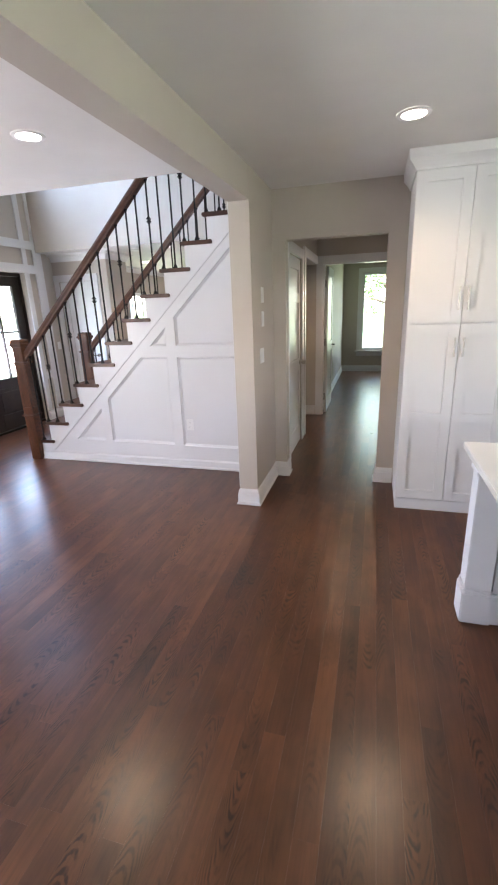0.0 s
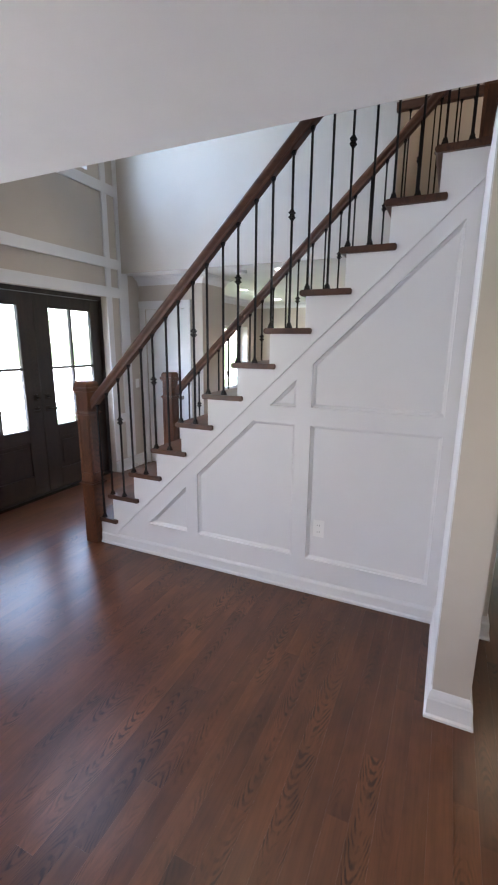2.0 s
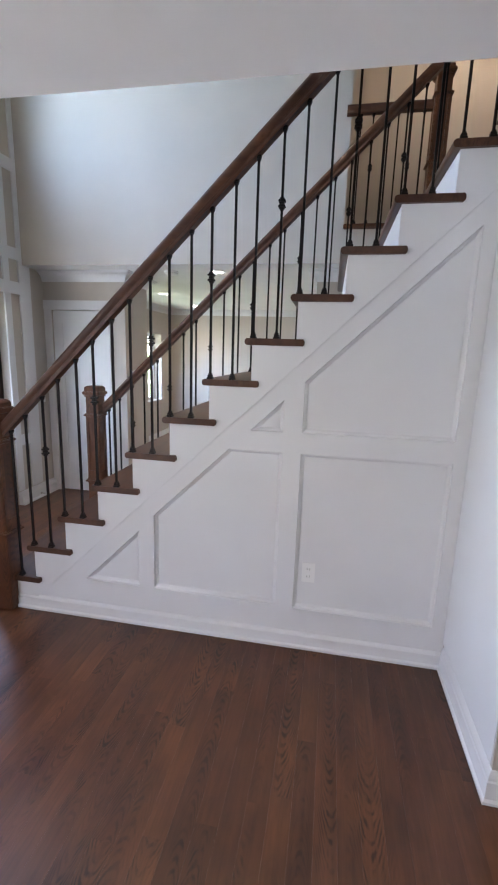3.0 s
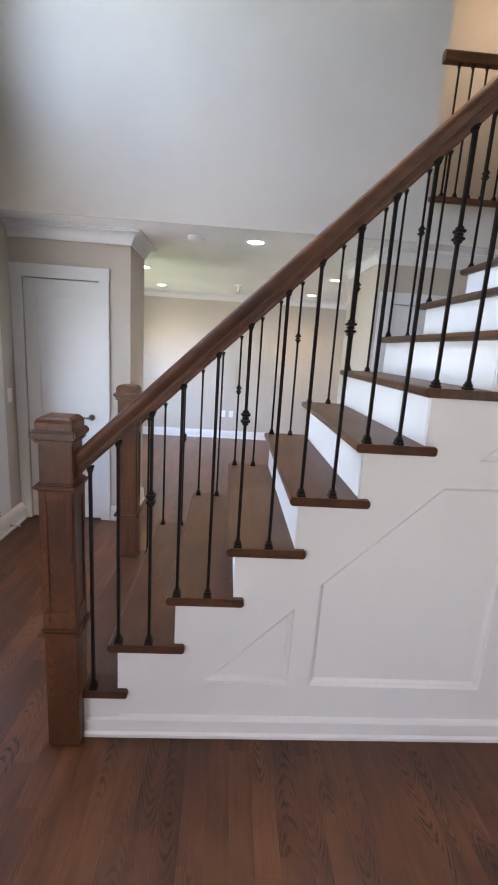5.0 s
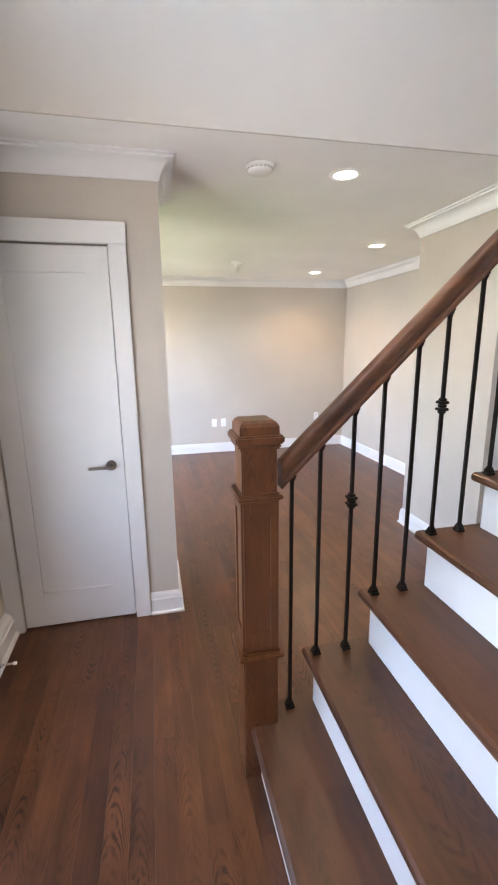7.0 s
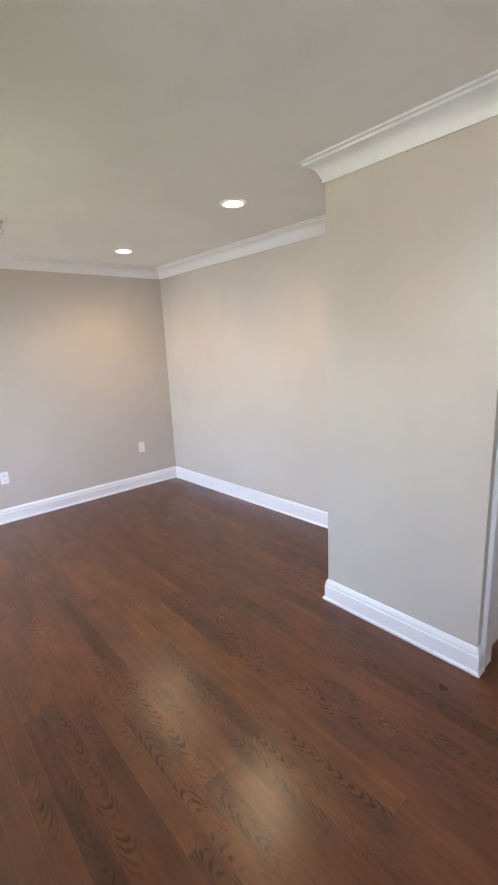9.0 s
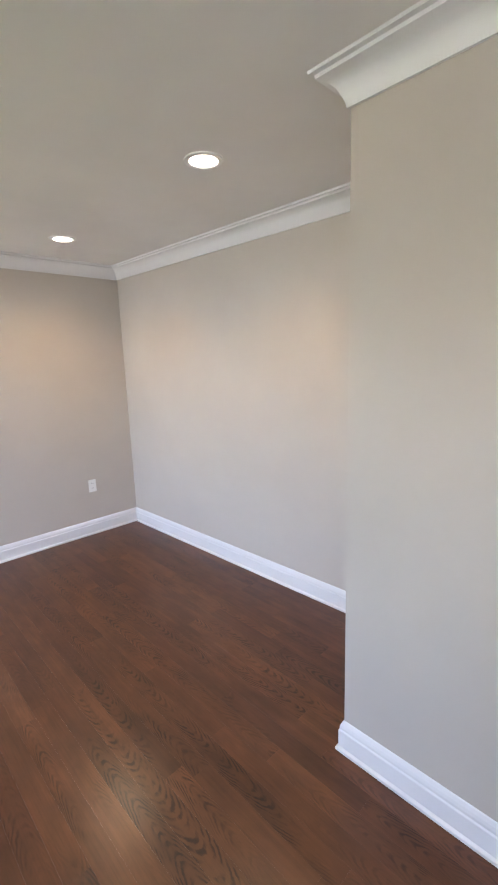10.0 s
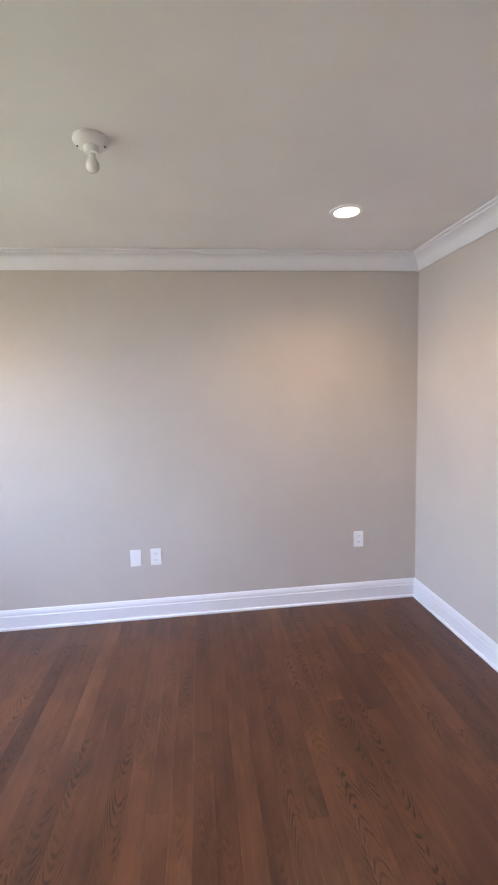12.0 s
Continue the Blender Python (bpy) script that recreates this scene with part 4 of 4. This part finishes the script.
# open mounting bracket low on the living room side wall
bracket = tagged(new("mounting_bracket"), "empty white low-voltage mounting bracket above the baseboard", "mounting bracket")
bracket.location = (2.606, 3.46, 0.257)
bracket.rotation_euler = (0, 0, 0.0233)
bm = bmesh.new()
for lo, hi in (((-0.004, -0.055, -0.098), (0.0, -0.036, 0.098)), ((-0.004, 0.036, -0.098), (0.0, 0.055, 0.098)), ((-0.004, -0.036, 0.075), (0.0, 0.036, 0.098)), ((-0.004, -0.036, -0.098), (0.0, 0.036, -0.075))):
    box_into(bm, lo, hi)
for z in (-0.03, 0.03):
    cyl_into(bm, (-0.002, 0.034, z), 0.012, 0.0038, 0, 14)
part("frame", bm, M_PLATE, bracket)
# spring door stop
stop = tagged(new("door_stop"), "small white spring door stop on the baseboard", "door stop")
stop.location = (-1.127, 1.90, 0.055)
bm = bmesh.new()
cyl_into(bm, (0.004, 0, 0), 0.012, 0.008, 0, 14)
for n in range(9):
    cyl_into(bm, (0.011 + n * 0.006, 0, 0), 0.0055, 0.0035, 0, 12)
part("spring", bm, M_NICKEL, stop)
bm = bmesh.new()
cyl_into(bm, (0.068, 0, 0), 0.008, 0.014, 0, 14)
part("tip", bm, M_PLATE, stop)

# white board on the wall end beside the panelling
tagged(part("wall_end_board", boxes(((2.634, -0.692, 0.15), (2.6395, 0.026, KCEIL - 0.001))), M_TRIM), "white painted board beside the stair panelling", "wall board", "", "structure")

# ---- kitchen ----


def shaker_door(name, parent, x0, x1, z0, z1, y, rails):
    """A shaker door seen from -y: frame of stiles and rails round sunk panels."""
    f = 0.068
    cuts = [z0 + f, *[q for r in rails for q in (r - f / 2, r + f / 2)], z1 - f]
    items = [((x0, y - 0.02, z0), (x0 + f, y, z1)), ((x1 - f, y - 0.02, z0), (x1, y, z1)), ((x0 + f, y - 0.02, z0), (x1 - f, y, z0 + f)), ((x0 + f, y - 0.02, z1 - f), (x1 - f, y, z1))]
    items += [((x0 + f, y - 0.02, r - f / 2), (x1 - f, y, r + f / 2)) for r in rails]
    d = part(name, local(parent, *items, bevel=0.0015), M_CAB, parent)
    for a, c in zip(cuts[::2], cuts[1::2]):
        part("sunk_panel", local(parent, ((x0 + f, y - 0.007, a), (x1 - f, y - 0.001, c))), M_CAB, d)
    return d


def bar_pull(door, parent, x, z0, z1, y):
    bm = bmesh.new()
    ox, oy, oz = parent.location
    cyl_into(bm, (x - ox, y - 0.030 - oy, (z0 + z1) / 2 - oz), 0.006, z1 - z0, 2, 14)
    for z in (z0 + 0.02, z1 - 0.02):
        cyl_into(bm, (x - ox, y - 0.015 - oy, z - oz), 0.005, 0.03, 1, 12)
    part("bar_pull", bm, M_NICKEL, door, "brushed nickel bar pull", True)


pantry = thing("pantry_cabinet", (4.21, -0.27, 0), "tall white shaker pantry cabinet with four doors", "cabinet")
PF = -0.52
part("body", local(pantry, ((3.865, PF, 0.09), (4.555, -0.003, 2.36))), M_CAB, pantry)
part("plinth", local(pantry, ((3.867, PF - 0.010, 0.002), (4.553, -0.05, 0.088))), M_CAB, pantry)
for x0, x1, hx in ((3.867, 4.2085, 4.182), (4.2115, 4.553, 4.238)):
    d = shaker_door("lower_door", pantry, x0, x1, 0.095, 1.409, PF - 0.0005, [0.747])
    bar_pull(d, pantry, hx, 1.19, 1.32, PF - 0.02)
    d = shaker_door("upper_door", pantry, x0, x1, 1.419, 2.355, PF - 0.0005, [])
    bar_pull(d, pantry, hx, 1.50, 1.65, PF - 0.02)
crown = swept([(0.0, 2.355), (0.012, 2.355), (0.016, 2.37), (0.032, 2.39), (0.055, 2.415), (0.060, 2.468), (0.0, 2.468)], [(3.865, -0.003), (3.865, PF - 0.020), (4.555, PF - 0.020)])
bmesh.ops.translate(crown, verts=crown.verts, vec=-pantry.location)
part("crown", crown, M_CAB, pantry)

island = thing("kitchen_island", (4.6, -2.9, 0), "white panelled kitchen island with corner posts and quartz top", "kitchen island")
part("countertop", local(island, ((4.045, -4.2, 0.878), (5.15, -1.665, 0.910)), bevel=0.004), M_QUARTZ, island, "white quartz countertop")
part("body", local(island, ((4.46, -4.10, 0.10), (5.05, -1.80, 0.877))), M_CAB, island)
part("base_rail", local(island, ((4.448, -4.11, 0.002), (5.06, -1.80, 0.135)), bevel=0.004), M_CAB, island)
part("end_panel", local(island, ((4.215, -1.79, 0.002), (5.05, -1.72, 0.877))), M_CAB, island)
part("end_panel_frame", local(island, ((4.222, -1.806, 0.18), (4.262, -1.79, 0.876)), ((4.262, -1.806, 0.80), (4.458, -1.79, 0.876)), ((4.222, -1.812, 0.002), (4.446, -1.79, 0.165)), bevel=0.002), M_CAB, island)
for px, py in ((4.155, -1.755), (4.155, -4.07)):
    post = part("corner_post", local(island, ((px - 0.060, py - 0.060, 0.19), (px + 0.060, py + 0.060, 0.80)), bevel=0.004), M_CAB, island)
    part("post_base", local(island, ((px - 0.072, py - 0.072, 0.002), (px + 0.072, py + 0.072, 0.175)), ((px - 0.066, py - 0.066, 0.175), (px + 0.066, py + 0.066, 0.20)), bevel=0.006), M_CAB, post)
    part("post_capital", local(island, ((px - 0.070, py - 0.070, 0.79), (px + 0.070, py + 0.070, 0.815)), ((px - 0.062, py - 0.062, 0.815), (px + 0.062, py + 0.062, 0.8775)), bevel=0.005), M_CAB, post)
part("side_panel_frame", local(island, ((4.443, -2.02, 0.136), (4.46, -1.83, 0.87)), ((4.443, -4.0, 0.136), (4.46, -3.9, 0.87)), ((4.443, -3.9, 0.78), (4.46, -2.02, 0.87)), bevel=0.002), M_CAB, island)
island.location.x += 0.045

# ---- outside ----
M_LAWN = ground_mix("lawn", (0.05, 0.085, 0.03), (0.11, 0.155, 0.065), 9.0)
M_PAVE = ground_mix("pale_concrete", (0.42, 0.41, 0.38), (0.55, 0.53, 0.50), 5.0)
M_BARK = ground_mix("bark", (0.07, 0.05, 0.035), (0.15, 0.11, 0.08), 30.0)
M_LEAF = ground_mix("leaves", (0.05, 0.11, 0.02), (0.12, 0.20, 0.05), 2.0, 0.6)
bm = bmesh.new()
bmesh.ops.create_grid(bm, x_segments=24, y_segments=24, size=600)
bmesh.ops.translate(bm, verts=bm.verts, vec=(0, 0, -0.20))
structure("ground", bm, M_LAWN, "green lawn round the house", "ground")
# unseen slab, added so less green light bounces in at the dining window
M_BOUNCE = ground_mix("dull_brown_bounce", (0.12, 0.095, 0.08), (0.18, 0.15, 0.13), 6.0)
structure("bounce_ground", boxes(((-3.2, -9.0, -0.205), (-1.41, -1.65, -0.175))), M_BOUNCE, "unseen dull brown ground added to mute green bounce into the dining window", "ground")
structure("porch", boxes(((-3.2, -1.6, -0.20), (-1.405, 3.0, -0.03))), M_PAVE, "pale concrete porch slab at the front door", "pavement")
structure("driveway", boxes(((-26.0, -9.0, -0.21), (-8.0, 24.0, -0.165)), ((-8.0, -9.0, -0.21), (-3.2, 3.6, -0.165))), M_PAVE, "wide pale concrete driveway before the house", "pavement")


def tree(at, height, seed, label):
    rng = random.Random(seed)
    t = thing("tree", at, label, "tree", "garden trees")
    bm = bmesh.new()
    rings, segs = [], 10
    for n in range(7):
        f = n / 6
        r = 0.16 * (1 - 0.75 * f)
        rings.append([bm.verts.new((r * math.cos(2 * math.pi * k / segs) + 0.15 * math.sin(3 * f), r * math.sin(2 * math.pi * k / segs) + 0.1 * f, f * height * 0.75)) for k in range(segs)])
    for a, c in zip(rings, rings[1:]):
        for k in range(segs):
            q = (k + 1) % segs
            bm.faces.new((a[k], a[q], c[q], c[k]))
    tips = []
    for n in range(14):
        z = height * (0.28 + 0.035 * n)
        ang, reach = n * 2.4 + rng.random(), height * rng.uniform(0.16, 0.30)
        d = Vector((math.cos(ang), math.sin(ang), rng.uniform(0.3, 0.9))).normalized()
        a = Vector((0.1, 0.05, z))
        e = a + d * reach
        tips += [a + d * reach * 0.5, a + d * reach * 0.8, e]
        m = (d.to_track_quat("Z", "Y").to_matrix().to_4x4())
        bmesh.ops.create_cone(bm, segments=6, radius1=0.05, radius2=0.012, depth=reach, matrix=Matrix.Translation((a + e) / 2) @ m)
    part("trunk", bm, M_BARK, t)
    verts, faces = [], []
    for c in tips:
        for n in range(70):
            p = c + Vector((rng.gauss(0, 0.34), rng.gauss(0, 0.34), rng.gauss(0, 0.28)))
            u = Vector((rng.gauss(0, 1), rng.gauss(0, 1), rng.gauss(0, 1))).normalized()
            w = u.orthogonal().normalized()
            q = rng.uniform(0.05, 0.09)
            b0 = len(verts)
            verts += [tuple(p - u * q), tuple(p + w * q * 0.5), tuple(p + u * q), tuple(p - w * q * 0.5)]
            faces.append((b0, b0 + 1, b0 + 2, b0 + 3))
    me = bpy.data.meshes.new("crown")
    me.from_pydata(verts, [], faces)
    me.materials.append(M_LEAF)
    cr = new("crown", me)
    cr.parent = t
    return t


first_tree = tree((-15.0, 19.5, -0.2), 6.0, 2, "leafy green tree in the front garden")
for x, y, turn in ((-29.0, 17.0, 70), (-31.0, 26.0, 150), (-30.0, 6.0, 200), (-22, 30, 20), (4.4, 15.0, 110), (2.0, 17.0, 260), (7.0, 19.0, 310)):
    copy_thing(first_tree, pose(x, y, -0.2, 0, 0, turn))

# ---- floor planks ----
PW, GAP = 0.0826, 0.0001


def plank_cells():
    """Plan of the boards: columns along y with staggered ends."""
    rng = random.Random(7)
    cells = []
    x = -1.228
    while x < 6.19:
        y = -6.6 - rng.random() * 1.2
        while y < 7.1:
            length = rng.choice((0.55, 0.75, 0.9, 1.05, 1.2, 1.45, 1.7))
            cells.append((x, max(y, -6.59), min(x + PW, 6.2), min(y + length, 7.099)))
            y += length
        x += PW
    return [c for c in cells if c[3] - c[1] > 0.05]


def near_walk(c):
    cx, cy = (c[0] + c[2]) / 2, (c[1] + c[3]) / 2
    return (-1.2 < cx < 2.5 and 2.85 < cy < 6.0) or (-1.0 < cx < 0.1 and 0.3 < cy < 2.2) or (0.0 < cx < 2.6 and -1.5 < cy < 0.0)


floor_ob = bpy.data.objects["floor"]
plank_meshes = {}
rest_v, rest_f = [], []
count = 0
lay = random.Random(3)
for c in plank_cells():
    w, l = c[2] - c[0] - 2 * GAP, c[3] - c[1] - 2 * GAP
    drop = -0.00002 * lay.random()
    if near_walk(c) and count < 300:
        key = (round(w, 4), round(l, 2))
        if key not in plank_meshes:
            bm = bmesh.new()
            lo = [bm.verts.new(p) for p in ((0, 0, -0.012), (w, 0, -0.012), (w, l, -0.012), (0, l, -0.012))]
            hi = [bm.verts.new(p) for p in ((0, 0, 0), (w, 0, 0), (w, l, 0), (0, l, 0))]
            bm.faces.new(hi)
            for n in range(4):
                k = (n + 1) % 4
                bm.faces.new((lo[n], lo[k], hi[k], hi[n]))
            plank_meshes[key] = mesh_of("plank", bm, M_PLANK)
        ob = new("plank", plank_meshes[key])
        ob.location = (c[0] + GAP, c[1] + GAP, drop)
        ob.parent = floor_ob
        count += 1
    else:
        x0, y0, x1, y1 = c[0] + GAP, c[1] + GAP, c[2] - GAP, c[3] - GAP
        b0 = len(rest_v)
        rest_v += [(x0, y0, -0.012), (x1, y0, -0.012), (x1, y1, -0.012), (x0, y1, -0.012), (x0, y0, drop), (x1, y0, drop), (x1, y1, drop), (x0, y1, drop)]
        rest_f.append((b0 + 4, b0 + 5, b0 + 6, b0 + 7))
        for n in range(4):
            k = (n + 1) % 4
            rest_f.append((b0 + n, b0 + k, b0 + 4 + k, b0 + 4 + n))
me = bpy.data.meshes.new("planks")
me.from_pydata(rest_v, [], rest_f)
me.materials.append(M_PLANKS)
rest = new("planks", me)
rest.parent = floor_ob
rest["kind"] = "stuff"
